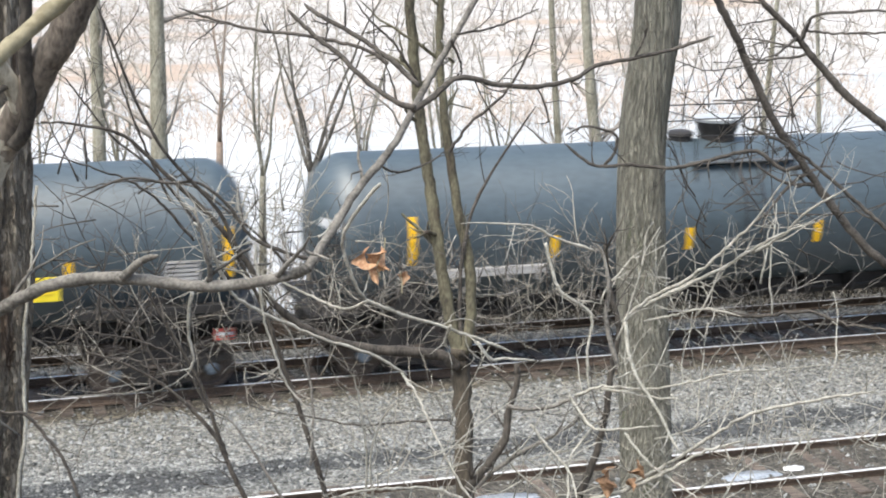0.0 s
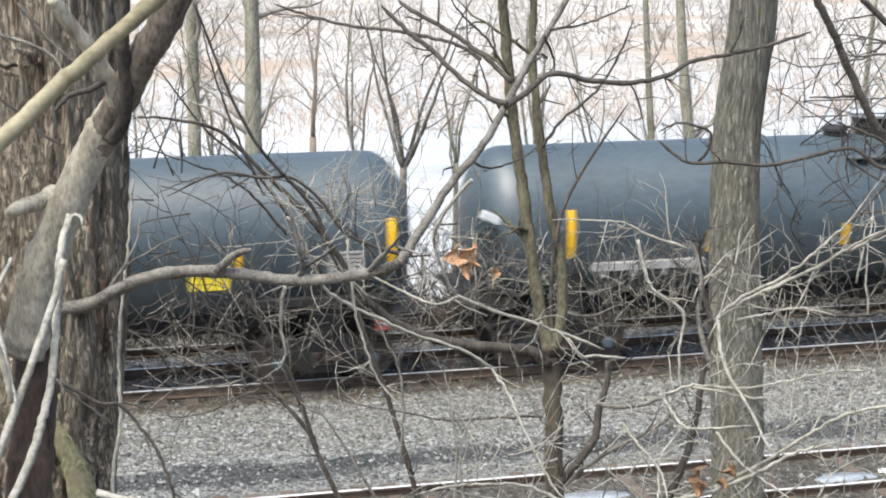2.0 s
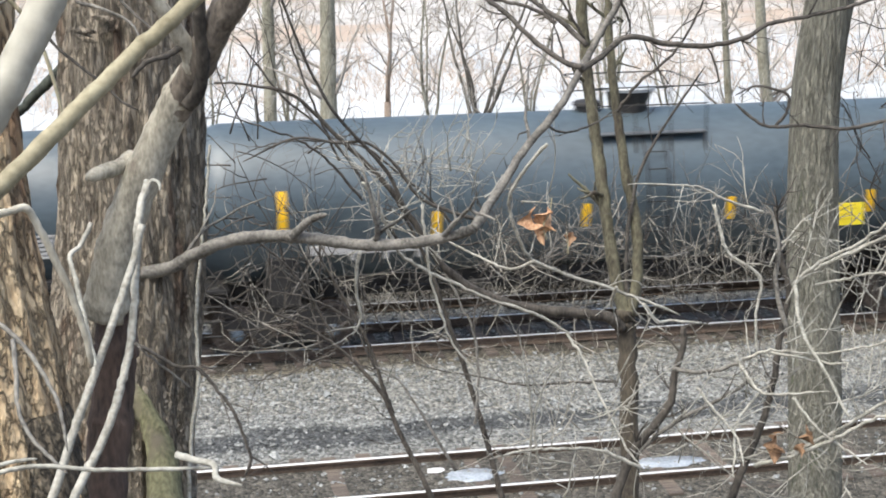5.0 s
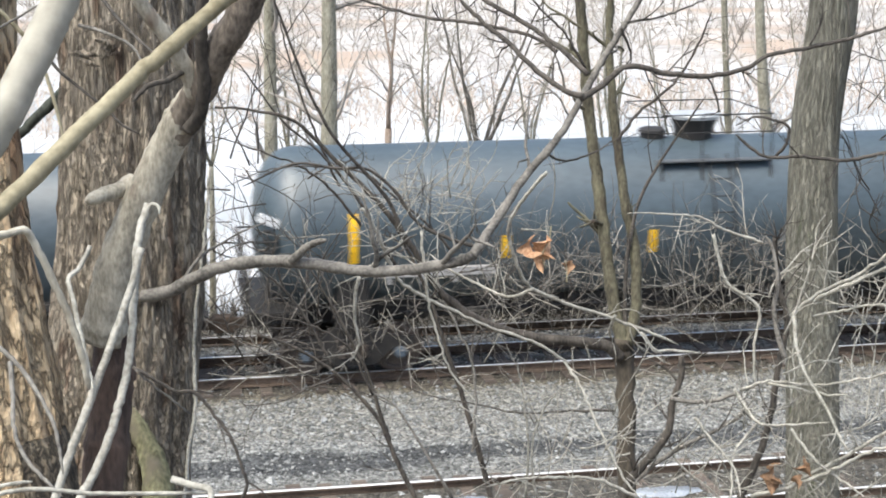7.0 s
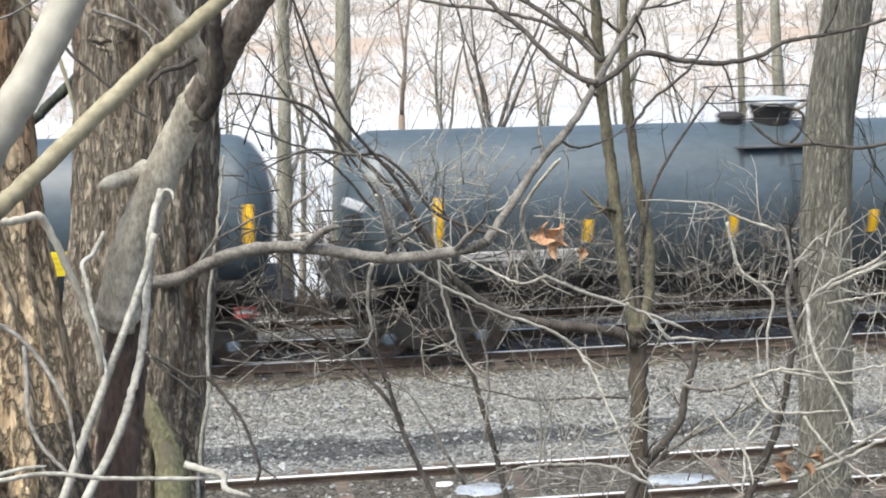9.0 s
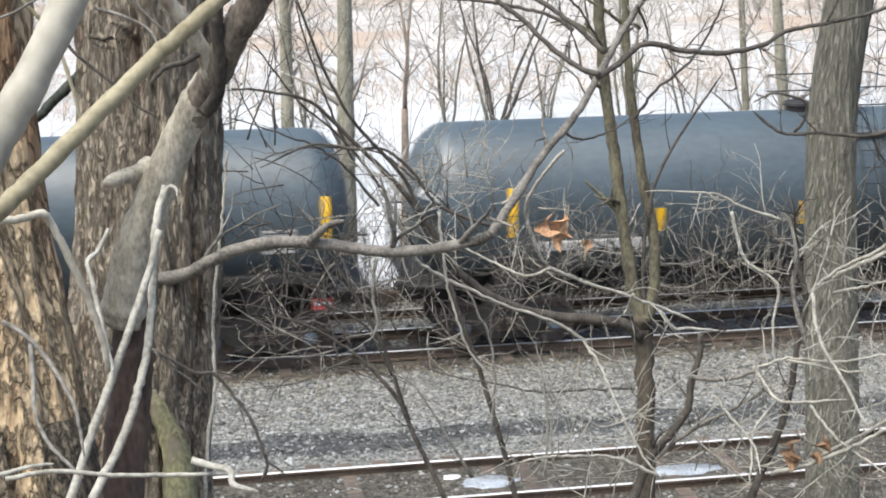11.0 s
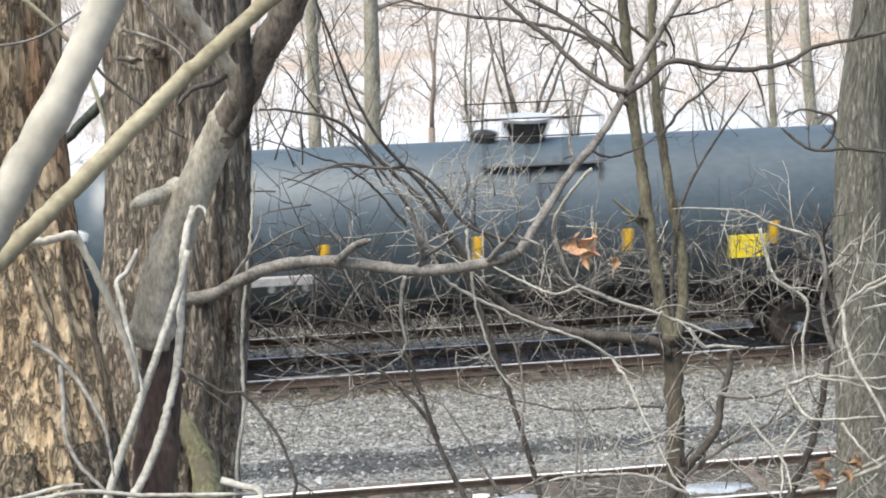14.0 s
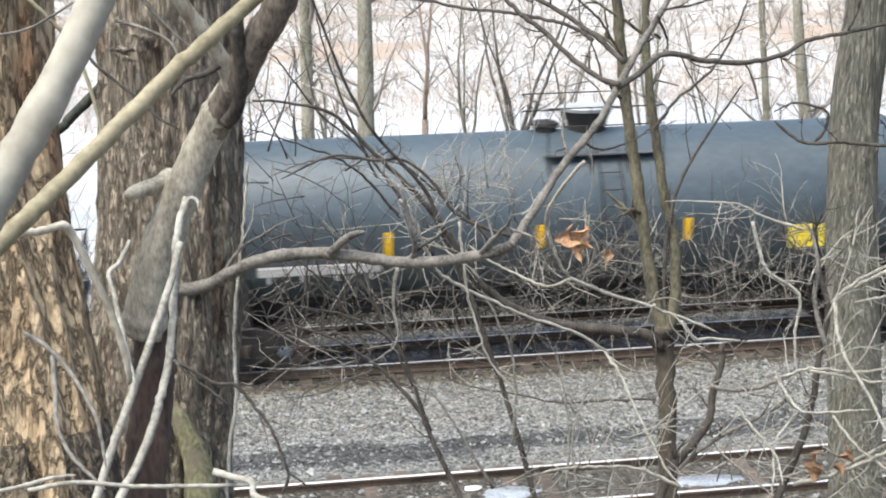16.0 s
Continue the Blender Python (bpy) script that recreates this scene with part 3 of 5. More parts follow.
def stones(name, count, y0, y1, size, seed, label):
    """Loose crushed stones, each a small angular lump."""
    rng = np.random.default_rng(seed)
    base = np.array([(1, 0, 0), (-1, 0, 0), (0, 1, 0), (0, -1, 0), (0, 0, 1), (0, 0, -1)], float)
    tri = np.array([(0, 2, 4), (2, 1, 4), (1, 3, 4), (3, 0, 4), (2, 0, 5), (1, 2, 5), (3, 1, 5), (0, 3, 5)])
    xs = rng.uniform(-6, 26, count)
    ys = rng.uniform(y0, y1, count)
    muddy = (ys > 20.9) & (ys < 23.35) & (rng.random(count) < 0.65)
    # fewer stones on the oily bed where the train's shade is painted
    oily_shaded = (ys > 28.2) & (ys < 30.4) & (rng.random(count) < 0.7)
    ys[oily_shaded] = rng.uniform(23.5, 28.2, int(oily_shaded.sum()))
    cinder = (ys > 24.2) & (ys < 25.15) & (rng.random(count) < 0.6)
    ys[cinder] = rng.uniform(25.3, 28.0, int(cinder.sum()))
    ys[muddy] = rng.uniform(23.5, 28.2, int(muddy.sum()))
    for c in (TRACK_A, TRACK_N):
        for s in (-1, 1):
            near = np.abs(ys - c - s * GAUGE / 2) < 0.10
            ys[near] += 0.22
    sz = size * rng.lognormal(0, 0.35, count)
    v = base[None] * sz[:, None, None] * rng.uniform(0.6, 1.2, (count, 6, 1)) + rng.normal(0, 0.15, (count, 6, 3)) * sz[:, None, None]
    a = rng.uniform(0, math.tau, count)
    ca, sa = np.cos(a)[:, None], np.sin(a)[:, None]
    tilt = rng.normal(0, 0.5, count)[:, None]
    vx, vy, vz = v[..., 0] * ca - v[..., 1] * sa, v[..., 0] * sa + v[..., 1] * ca, v[..., 2] * 0.75
    vz = vz + vx * tilt * 0.5
    floor_z = np.array([bed(y) for y in ys])[:, None]
    v = np.stack([vx + xs[:, None], vy + ys[:, None], vz + floor_z + sz[:, None] * 0.25], 2).reshape(-1, 3)
    f = (tri[None] + 6 * np.arange(count)[:, None, None]).reshape(-1, 3)
    ob = finish(name, v.tolist(), f.tolist(), M_STONE, smooth=False)
    return tagged(ob, label, "gravel", kind="stuff")


stones("gravel", 26000, 20.8, 33.0, 0.032, 21, "loose crushed grey stones on the trackbed")


def ice_patch(x, y, w, d, seed, mat, label):
    """A thin puddle-shaped sheet of old ice or water between the rails."""
    rng = np.random.default_rng(seed)
    n = 26
    rim = [(x + w * math.cos(a) * k, y + d * math.sin(a) * k) for a, k in zip(np.linspace(0, math.tau, n, endpoint=False), 0.75 + 0.25 * rng.random(n))]
    verts = [(p, q, -0.135) for p, q in rim] + [(x + (p - x) * 0.9, y + (q - y) * 0.9, -0.105) for p, q in rim]
    faces = [(i, (i + 1) % n, n + (i + 1) % n, n + i) for i in range(n)] + [tuple(range(n, 2 * n))]
    ob = finish("ice_patch", verts, faces, mat)
    return tagged(ob, label, "ice patch", "patches of old ice")


ice_patch(4.09, 22.57, 0.16, 0.10, 50, M_WHITE, "small white remnant of snow between the rails")
ice_patch(4.63, 22.27, 0.50, 0.28, 51, M_WET, "grey puddle of wet ice between the rails")
ice_patch(12.69, 22.16, 0.22, 0.12, 52, M_WHITE, "small white remnant of snow between the rails")
ice_patch(11.86, 22.04, 0.60, 0.22, 53, M_WET, "grey puddle of wet ice between the rails")
ice_patch(7.66, 22.16, 0.70, 0.25, 54, M_WET, "grey puddle of wet ice between the rails")


# ---------------------------------------------------------------- tank cars
TANK_R, TANK_Z, TANK_HALF = 1.50, 2.74, 8.27
CAR_PITCH, SPEED, CAR_X = 17.686, 9.5018, 14.437
REAR_STRIP, STRIP_STEP = -6.52, 2.844
WHEEL_R, TRUCK_X, AXLE_X = 0.457, 6.50, 0.89


def flank(z):
    """How far out the tank's near side lies at a height."""
    return math.sqrt(max(0.0, TANK_R ** 2 - (z - TANK_Z) ** 2))


def curved_plate(x0, x1, z0, z1, mat, parent, name, label="", out=0.012, side=-1):
    """A thin plate that follows the tank's side."""
    bm = bmesh.new()
    rows = []
    for k in range(5):
        z = z0 + (z1 - z0) * k / 4
        y = flank(z)
        rows.append([bm.verts.new((x, side * (y + o), z)) for x, o in ((x0, -0.01), (x0, out), (x1, out), (x1, -0.01))])
    for p, q in zip(rows, rows[1:]):
        for i in range(3):
            bm.faces.new((p[i], p[i + 1], q[i + 1], q[i]))
    bm.faces.new(rows[0])
    bm.faces.new(rows[-1][::-1])
    bmesh.ops.recalc_face_normals(bm, faces=bm.faces)
    return part(name, bm, mat, parent, label)


def wheelset(parent, x):
    bm = bmesh.new()
    rod(bm, (0, -0.95, 0), (0, 0.95, 0), 0.08, 12)
    for s in (-1, 1):
        y = s * GAUGE / 2
        lathe(bm, [(y - 0.065 * s, 0.10), (y - 0.065 * s, 0.48), (y - 0.035 * s, 0.485), (y - 0.03 * s, WHEEL_R), (y + 0.065 * s, WHEEL_R - 0.005),
                   (y + 0.065 * s, 0.38), (y + 0.03 * s, 0.34), (y + 0.02 * s, 0.18), (y + 0.07 * s, 0.13), (y + 0.07 * s, 0.09)], "y", 28)
    ob = part("wheelset", bm, M_WHEEL, parent, "steel wheels on one axle", smooth=False)
    ob.matrix_basis = pose(x, 0, WHEEL_R)
    return ob


def bearing_cap(parent, x, s):
    bm = bmesh.new()
    lathe(bm, [(s * 0.94, 0.115), (s * 1.14, 0.115), (s * 1.16, 0.08)], "y", 16)
    for k in range(3):
        a = k * math.tau / 3
        rod(bm, (0.06 * math.cos(a), s * 1.15, 0.06 * math.sin(a)), (0.06 * math.cos(a), s * 1.18, 0.06 * math.sin(a)), 0.018, 6)
    part("bearing_cap", bm, M_CAP, parent, "bluish bearing end cap").matrix_basis = pose(x, 0, WHEEL_R)


def truck(car, x):
    """A three-piece freight truck: two cast side frames, a bolster, springs and two wheelsets."""
    bm = bmesh.new()
    box(bm, -0.16, 0.16, -1.05, 1.05, 0.50, 0.80, 0.03)
    tr = part("truck", bm, M_STEEL, car, "cast steel truck bolster")
    tr.matrix_basis = pose(x, 0, 0)
    for s in (-1, 1):
        bm = bmesh.new()
        y0, y1 = s * 1.06 - 0.07, s * 1.06 + 0.07
        outline = [(-1.18, 0.62), (-1.16, 0.74), (-0.62, 0.80), (-0.42, 0.97), (0.42, 0.97), (0.62, 0.80), (1.16, 0.74), (1.18, 0.62),
                   (0.98, 0.58), (0.80, 0.56), (0.60, 0.42), (0.42, 0.24), (-0.42, 0.24), (-0.60, 0.42), (-0.80, 0.56), (-0.98, 0.58)]
        hole = [(-0.60, 0.64), (-0.36, 0.82), (0.36, 0.82), (0.60, 0.64), (0.36, 0.38), (-0.36, 0.38)]
        a = [bm.verts.new((p, y0, q)) for p, q in outline]
        b = [bm.verts.new((p, y1, q)) for p, q in outline]
        n = len(outline)
        bm.faces.new(a)
        bm.faces.new(b[::-1])
        for i in range(n):
            bm.faces.new((a[i], b[i], b[(i + 1) % n], a[(i + 1) % n]))
        bmesh.ops.recalc_face_normals(bm, faces=bm.faces)
        part("side_frame", bm, M_STEEL, tr, "cast side frame")
        for k in (-0.20, 0.0, 0.20):
            bm = bmesh.new()
            for z in np.arange(0.40, 0.62, 0.05):
                lathe(bm, [(z, 0.05), (z + 0.015, 0.085), (z + 0.03, 0.085), (z + 0.045, 0.05)], "z", 10, (k, s * 1.16, 0))
            part("spring", bm, M_WHEEL, tr, "steel coil spring")
    for ax in (-AXLE_X, AXLE_X):
        wheelset(tr, ax)
        for s in (-1, 1):
            bearing_cap(tr, ax, s)
    return tr


def tank_car():
    car = thing("tank_car", "black railway tank car with yellow reflective strips", "tank car", "tank cars of the train")
    # shell with dished heads
    prof = [(-TANK_HALF + 0.80 * (1 - math.cos(math.pi / 2 * k / 12)), max(0.02, TANK_R * math.sin(math.pi / 2 * k / 12) ** 0.80)) for k in range(13)]
    for k in range(-14, 15):
        x = 0.5 * k
        if k % 5 == 0:
            prof += [(x - 0.08, TANK_R), (x - 0.03, TANK_R), (x, TANK_R + 0.004), (x + 0.03, TANK_R), (x + 0.08, TANK_R)]
        else:
            prof.append((x, TANK_R))
    prof += [(-x, r) for x, r in prof[:13][::-1]]
    bm = bmesh.new()
    lathe(bm, prof, "x", 72, (0, 0, TANK_Z))
    part("tank", bm, M_TANK, car, "glossy black cylindrical tank with dished ends", smooth=True)
    # reflective strips on both sides
    for side in (-1, 1):
        for k in range(6):
            x = REAR_STRIP + STRIP_STEP * k
            tall = k in (0, 5)
            z0, z1 = (2.26, 3.19) if tall else (2.25, 2.70)
            curved_plate(x - 0.08, x + 0.08, z0, z1, M_YELLOW, car, "reflective_strip", "yellow reflective strip", side=side)
        x = REAR_STRIP + STRIP_STEP * 4 - 0.52
        # hazard placard on its bracket
        bm = bmesh.new()
        ya, yb = sorted((side * (TANK_R + 0.03), side * (TANK_R + 0.05)))
        box(bm, x - 0.36, x + 0.36, ya, yb, 2.03, 2.47, 0.004)
        pl = part("placard", bm, M_PLACARD, car, "bright yellow notice panel with faint print")
        bm = bmesh.new()
        yo = side * (TANK_R + 0.052)
        for r_, (u0, u1) in enumerate(((-0.26, 0.22), (-0.26, 0.10), (-0.26, 0.24))):
            z = 2.36 - 0.10 * r_
            box(bm, x + u0, x + u1, min(yo, yo + side * 0.004), max(yo, yo + side * 0.004), z - 0.018, z + 0.018)
        part("print", bm, M_MARK, pl, "faint unreadable print")
        for u in (-0.2, 0.2):
            bm = bmesh.new()
            box(bm, x + u - 0.02, x + u + 0.02, min(side * 1.30, side * 1.53), max(side * 1.30, side * 1.53), 2.10, 2.44)
            part("bracket", bm, M_STEEL, pl)
        # side sills over the trucks, pale grey at the rear, black in front
        for x0, x1, zs, mt, words in ((REAR_STRIP + 0.45, REAR_STRIP + 2.7, 1.98, M_PALESTEEL, "pale grey steel running board"), (5.0, 7.6, 1.62, M_STEEL, "grimy black running board")):
            bm = bmesh.new()
            ya, yb = sorted((side * 1.30, side * 1.52))
            box(bm, x0, x1, ya, yb, zs, zs + 0.16, 0.015)
            for u in np.linspace(x0 + 0.2, x1 - 0.2, 4):
                box(bm, u - 0.03, u + 0.03, min(side * 1.0, ya), max(side * 1.0, yb), zs - 0.12, zs)
            part("side_sill", bm, mt, car, words)
        # a ladder up to the platform
        lx = 0.55
        ladder = new("side_ladder")
        ladder.parent = car
        tagged(ladder, "black steel ladder")
        for u in (-0.2, 0.2):
            heights = [1.75 + k * 0.19 for k in range(13)]
            v, f = [], []
            tube(v, f, [(lx + u, side * (max(flank(min(z, 4.2)), 0.9) + 0.10), z) for z in heights], np.full(13, 0.016), 6)
            finish("stile", v, f, M_STEEL, ladder)
        for k in range(8):
            z0 = 1.80 + k * 0.30
            y = side * (max(flank(min(z0, 4.2)), 0.9) + 0.10)
            bm = bmesh.new()
            rod(bm, (lx - 0.2, y, z0), (lx + 0.2, y, z0), 0.012, 6)
            part("rung", bm, M_STEEL, ladder)
        # working platform
        bm = bmesh.new()
        ya, yb = sorted((side * 0.80, side * 1.17))
        box(bm, -0.65, 1.62, ya, yb, 3.90, 3.93, 0.006)
        deck = part("platform", bm, M_GRATING, car, "steel grating platform")
        for u in (-0.6, 0.2, 0.9, 1.58):
            bm = bmesh.new()
            rod(bm, (u, side * 1.14, 3.90), (u, side * 1.25, 3.50), 0.022, 6)
            part("bracket", bm, M_STEEL, deck)
    # centre saddles, stub sills, bottom valve
    for s in (-1, 1):
        bm = bmesh.new()
        box(bm, s * TRUCK_X - 0.30, s * TRUCK_X + 0.30, -1.25, 1.25, 0.95, 1.95, 0.04)
        part("saddle", bm, M_STEEL, car, "body bolster under the tank")
        bm = bmesh.new()
        a, b = sorted((s * 4.9, s * 8.45))
        box(bm, a, b, -0.24, 0.24, 0.85, 1.36, 0.02)
        part("stub_sill", bm, M_STEEL, car)
        bm = bmesh.new()
        a, b = sorted((s * 8.40, s * 8.84))
        box(bm, a, b, -0.10, 0.10, 0.78, 0.98, 0.03)
        box(bm, s * 8.74 - 0.12, s * 8.74 + 0.09, -0.17, 0.17, 0.72, 1.04, 0.04)
        part("coupler", bm, M_RUST, car, "knuckle coupler")
        # end platform, rails and ladder
        bm = bmesh.new()
        a, b = sorted((s * 7.55, s * 8.50))
        box(bm, a, b, -1.45, 1.45, 1.36, 1.42, 0.01)
        part("end_platform", bm, M_STEEL, car)
        bm = bmesh.new()
        for y in (-1.42, -0.7, 0.7, 1.42):
            rod(bm, (s * 8.46, y, 1.42), (s * 8.46, y, 2.45), 0.02, 6)
        for z in (1.90, 2.45):
            rod(bm, (s * 8.46, -1.42, z), (s * 8.46, 1.42, z), 0.02, 6)
        for y in (-1.42, 1.42):
            rod(bm, (s * 8.46, y, 2.45), (s * 7.60, y, 2.45), 0.02, 6)
            for k in range(5):
                rod(bm, (s * 7.66, y, 0.55 + 0.28 * k), (s * 8.06, y, 0.55 + 0.28 * k), 0.016, 6)
            for u in (7.66, 8.06):
                rod(bm, (s * u, y, 0.50), (s * u, y, 1.80), 0.018, 6)
        part("end_railing", bm, M_STEEL, car, "black handrails and steps")
    bm = bmesh.new()
    lathe(bm, [(0.75, 0.16), (0.80, 0.22), (1.05, 0.22), (1.10, 0.30), (1.40, 0.30)], "z", 18, (0.3, 0, 0))
    part("outlet_valve", bm, M_STEEL, car, "bottom outlet valve")
    bm = bmesh.new()
    rod(bm, (-5.5, -0.55, 1.08), (5.5, -0.55, 1.08), 0.03)
    rod(bm, (-2.6, 0.30, 1.10), (-1.2, 0.30, 1.10), 0.17, 14)
    part("brake_gear", bm, M_STEEL, car, "brake pipe and reservoir")
    # top fittings
    bm = bmesh.new()
    lathe(bm, [(4.10, 0.37), (4.16, 0.42), (4.19, 0.37), (4.36, 0.38), (4.62, 0.47), (4.63, 0.30)], "z", 36, (0.42, 0, 0))
    dome = part("valve_dome", bm, M_STEEL, car, "black round valve housing", smooth=False)
    bm = bmesh.new()
    lathe(bm, [(4.60, 0.50), (4.66, 0.52), (4.685, 0.50), (4.70, 0.40), (4.715, 0.05)], "z", 36, (0.42, 0, 0))
    part("lid", bm, M_LID, dome, "flared round lid, coloured pale for the reflection on its top")
    bm = bmesh.new()
    lathe(bm, [(4.08, 0.25), (4.32, 0.25), (4.34, 0.29), (4.39, 0.28), (4.43, 0.20), (4.45, 0.04)], "z", 24, (-0.42, 0, 0))
    part("manway", bm, M_STEEL, car, "small bolted hatch")
    bm = bmesh.new()
    for y in (-1.15, 1.15):
        for x in (-0.6, 0.2, 0.9, 1.6):
            rod(bm, (x, y, 3.88), (x, y, 4.80), 0.015, 6)
        for z in (4.46, 4.80):
            rod(bm, (-0.6, y, z), (1.6, y, z), 0.014, 6)
    for x in (-0.6, 1.6):
        rod(bm, (x, -1.15, 4.80), (x, 1.15, 4.80), 0.014, 6)
    part("safety_railing", bm, M_STEEL, car, "thin safety railing")
    # brake wheel, white plate added for a pale patch on the head, red marker
    bm = bmesh.new()
    box(bm, -8.26, -7.76, -1.31, -1.25, 2.98, 3.15, 0.02)
    bmesh.ops.rotate(bm, verts=bm.verts, cent=(-8.0, -1.28, 3.06), matrix=Matrix.Rotation(radians(24), 3, "Y"))
    for u in (-8.15, -7.88):
        rod(bm, (u, -1.26, 3.04), (u, -0.98, 3.04), 0.025)
    sh = part("brake_shield", bm, M_WHITE, car, "white plate added for a pale patch on the tank's end")
    bm = bmesh.new()
    ring = [(-8.10 + 0.20 * math.cos(a), -1.38, 2.72 + 0.20 * math.sin(a)) for a in np.linspace(0, math.tau, 19)]
    for p, q in zip(ring, ring[1:]):
        rod(bm, p, q, 0.03, 6)
    for k in range(4):
        a = k * math.pi / 2
        rod(bm, (-8.10, -1.38, 2.72), (-8.10 + 0.20 * math.cos(a), -1.38, 2.72 + 0.20 * math.sin(a)), 0.022, 6)
    rod(bm, (-8.10, -1.38, 2.72), (-8.10, -1.12, 2.72), 0.05, 10)
    part("brake_wheel", bm, M_STEEL, car, "black iron brake wheel")
    bm = bmesh.new()
    box(bm, 7.44, 7.80, -1.30, -1.26, 1.04, 1.26, 0.006)
    mk = part("marker_plate", bm, M_RED, car, "red and white marker plate")
    bm = bmesh.new()
    box(bm, 7.48, 7.77, -1.306, -1.300, 1.13, 1.19)
    part("marker_stripe", bm, M_WHITE, mk, "white stripe")
    bm = bmesh.new()
    rod(bm, (7.60, -1.28, 1.26), (7.60, -1.28, 1.40), 0.02)
    part("marker_hanger", bm, M_STEEL, car)
    # louvred equipment panel beside the front strip
    bm = bmesh.new()
    box(bm, 6.52, 7.16, -1.53, -1.45, 2.20, 2.24)
    box(bm, 6.52, 7.16, -1.53, -1.45, 2.58, 2.62)
    box(bm, 6.52, 6.56, -1.53, -1.45, 2.24, 2.58)
    box(bm, 7.12, 7.16, -1.53, -1.45, 2.24, 2.58)
    box(bm, 6.70, 6.98, -1.46, -1.20, 2.24, 2.58)
    panel = part("equipment_panel", bm, M_PALESTEEL, car, "pale grey louvred panel")
    for k in range(4):
        bm = bmesh.new()
        z = 2.265 + 0.078 * k
        box(bm, 6.56, 7.12, -1.52, -1.46, z, z + 0.05)
        part("slat", bm, M_PALESTEEL, panel)
    # the sill that joins the trucks under the tank
    bm = bmesh.new()
    box(bm, -4.88, 4.88, -0.42, 0.42, 0.92, 1.30, 0.02)
    sill = part("centre_sill", bm, M_STEEL, car, "grimy black underframe")
    for u in np.arange(-4.4, 4.6, 1.1):
        bm = bmesh.new()
        box(bm, u - 0.04, u + 0.04, -0.85, 0.85, 1.02, 1.40, 0.008)
        part("cross_bearer", bm, M_STEEL, sill)
    for s in (-1, 1):
        truck(car, s * TRUCK_X)
    return car


CARS = [tank_car()]
for c in range(1, 13):
    CARS.append(copy_thing(CARS[0], pose(0, TRACK_A, 0)))


# ---------------------------------------------------------------- trees behind the train
def far_tree(x, y, height, r, lean, forks, seed, label, twig=0.012, reach=1.6):
    """A bare tree: tapered trunk, forked limbs and a crown of fine twigs."""
    rng = np.random.default_rng(seed)
    t = thing("tree", label, "tree", "trees on the river bank")
    z0 = hill(y) - 0.1
    trunk = [(x, y, z0), (x + lean * 0.25, y, z0 + height * 0.25), (x + lean * 0.45 + rng.normal(0, 0.1), y, z0 + height * 0.5), (x + lean, y, z0 + height)]
    path = smooth_path(trunk, 10)
    rad = np.linspace(r, r * 0.45, len(path)) * (1 + 0.03 * rng.normal(size=len(path)))
    rad[0] *= 1.35
    v, f = [], []
    tube(v, f, path, rad, 12, rng, 0.03)
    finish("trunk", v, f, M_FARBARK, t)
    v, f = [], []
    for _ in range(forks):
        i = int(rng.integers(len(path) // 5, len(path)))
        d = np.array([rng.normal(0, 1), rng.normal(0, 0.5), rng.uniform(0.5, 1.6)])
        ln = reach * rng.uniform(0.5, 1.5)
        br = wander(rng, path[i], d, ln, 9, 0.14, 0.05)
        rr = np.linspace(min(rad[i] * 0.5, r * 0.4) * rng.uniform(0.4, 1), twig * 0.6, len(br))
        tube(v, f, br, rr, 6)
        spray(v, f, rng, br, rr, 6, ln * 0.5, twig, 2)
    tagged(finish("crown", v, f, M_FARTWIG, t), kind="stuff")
    return t


FAR = "bare pale-grey tree standing on the river bank"
far_tree(2.85, 37.0, 12, 0.23, 0.10, 16, 1, FAR)
far_tree(4.15, 36.5, 12, 0.29, 0.15, 16, 2, FAR)
far_tree(15.5, 36.6, 12, 0.20, -1.2, 18, 8, FAR)
far_tree(14.75, 37.6, 12, 0.13, -0.9, 18, 9, FAR)
far_tree(19.5, 37.0, 9, 0.12, 0.6, 20, 11, FAR)
far_tree(22.0, 37.5, 9, 0.10, -0.6, 20, 12, FAR)
far_tree(-0.8, 37.0, 11, 0.15, 0.3, 16, 13, FAR)
far_tree(-3.5, 37.0, 11, 0.15, -0.3, 16, 14, FAR)


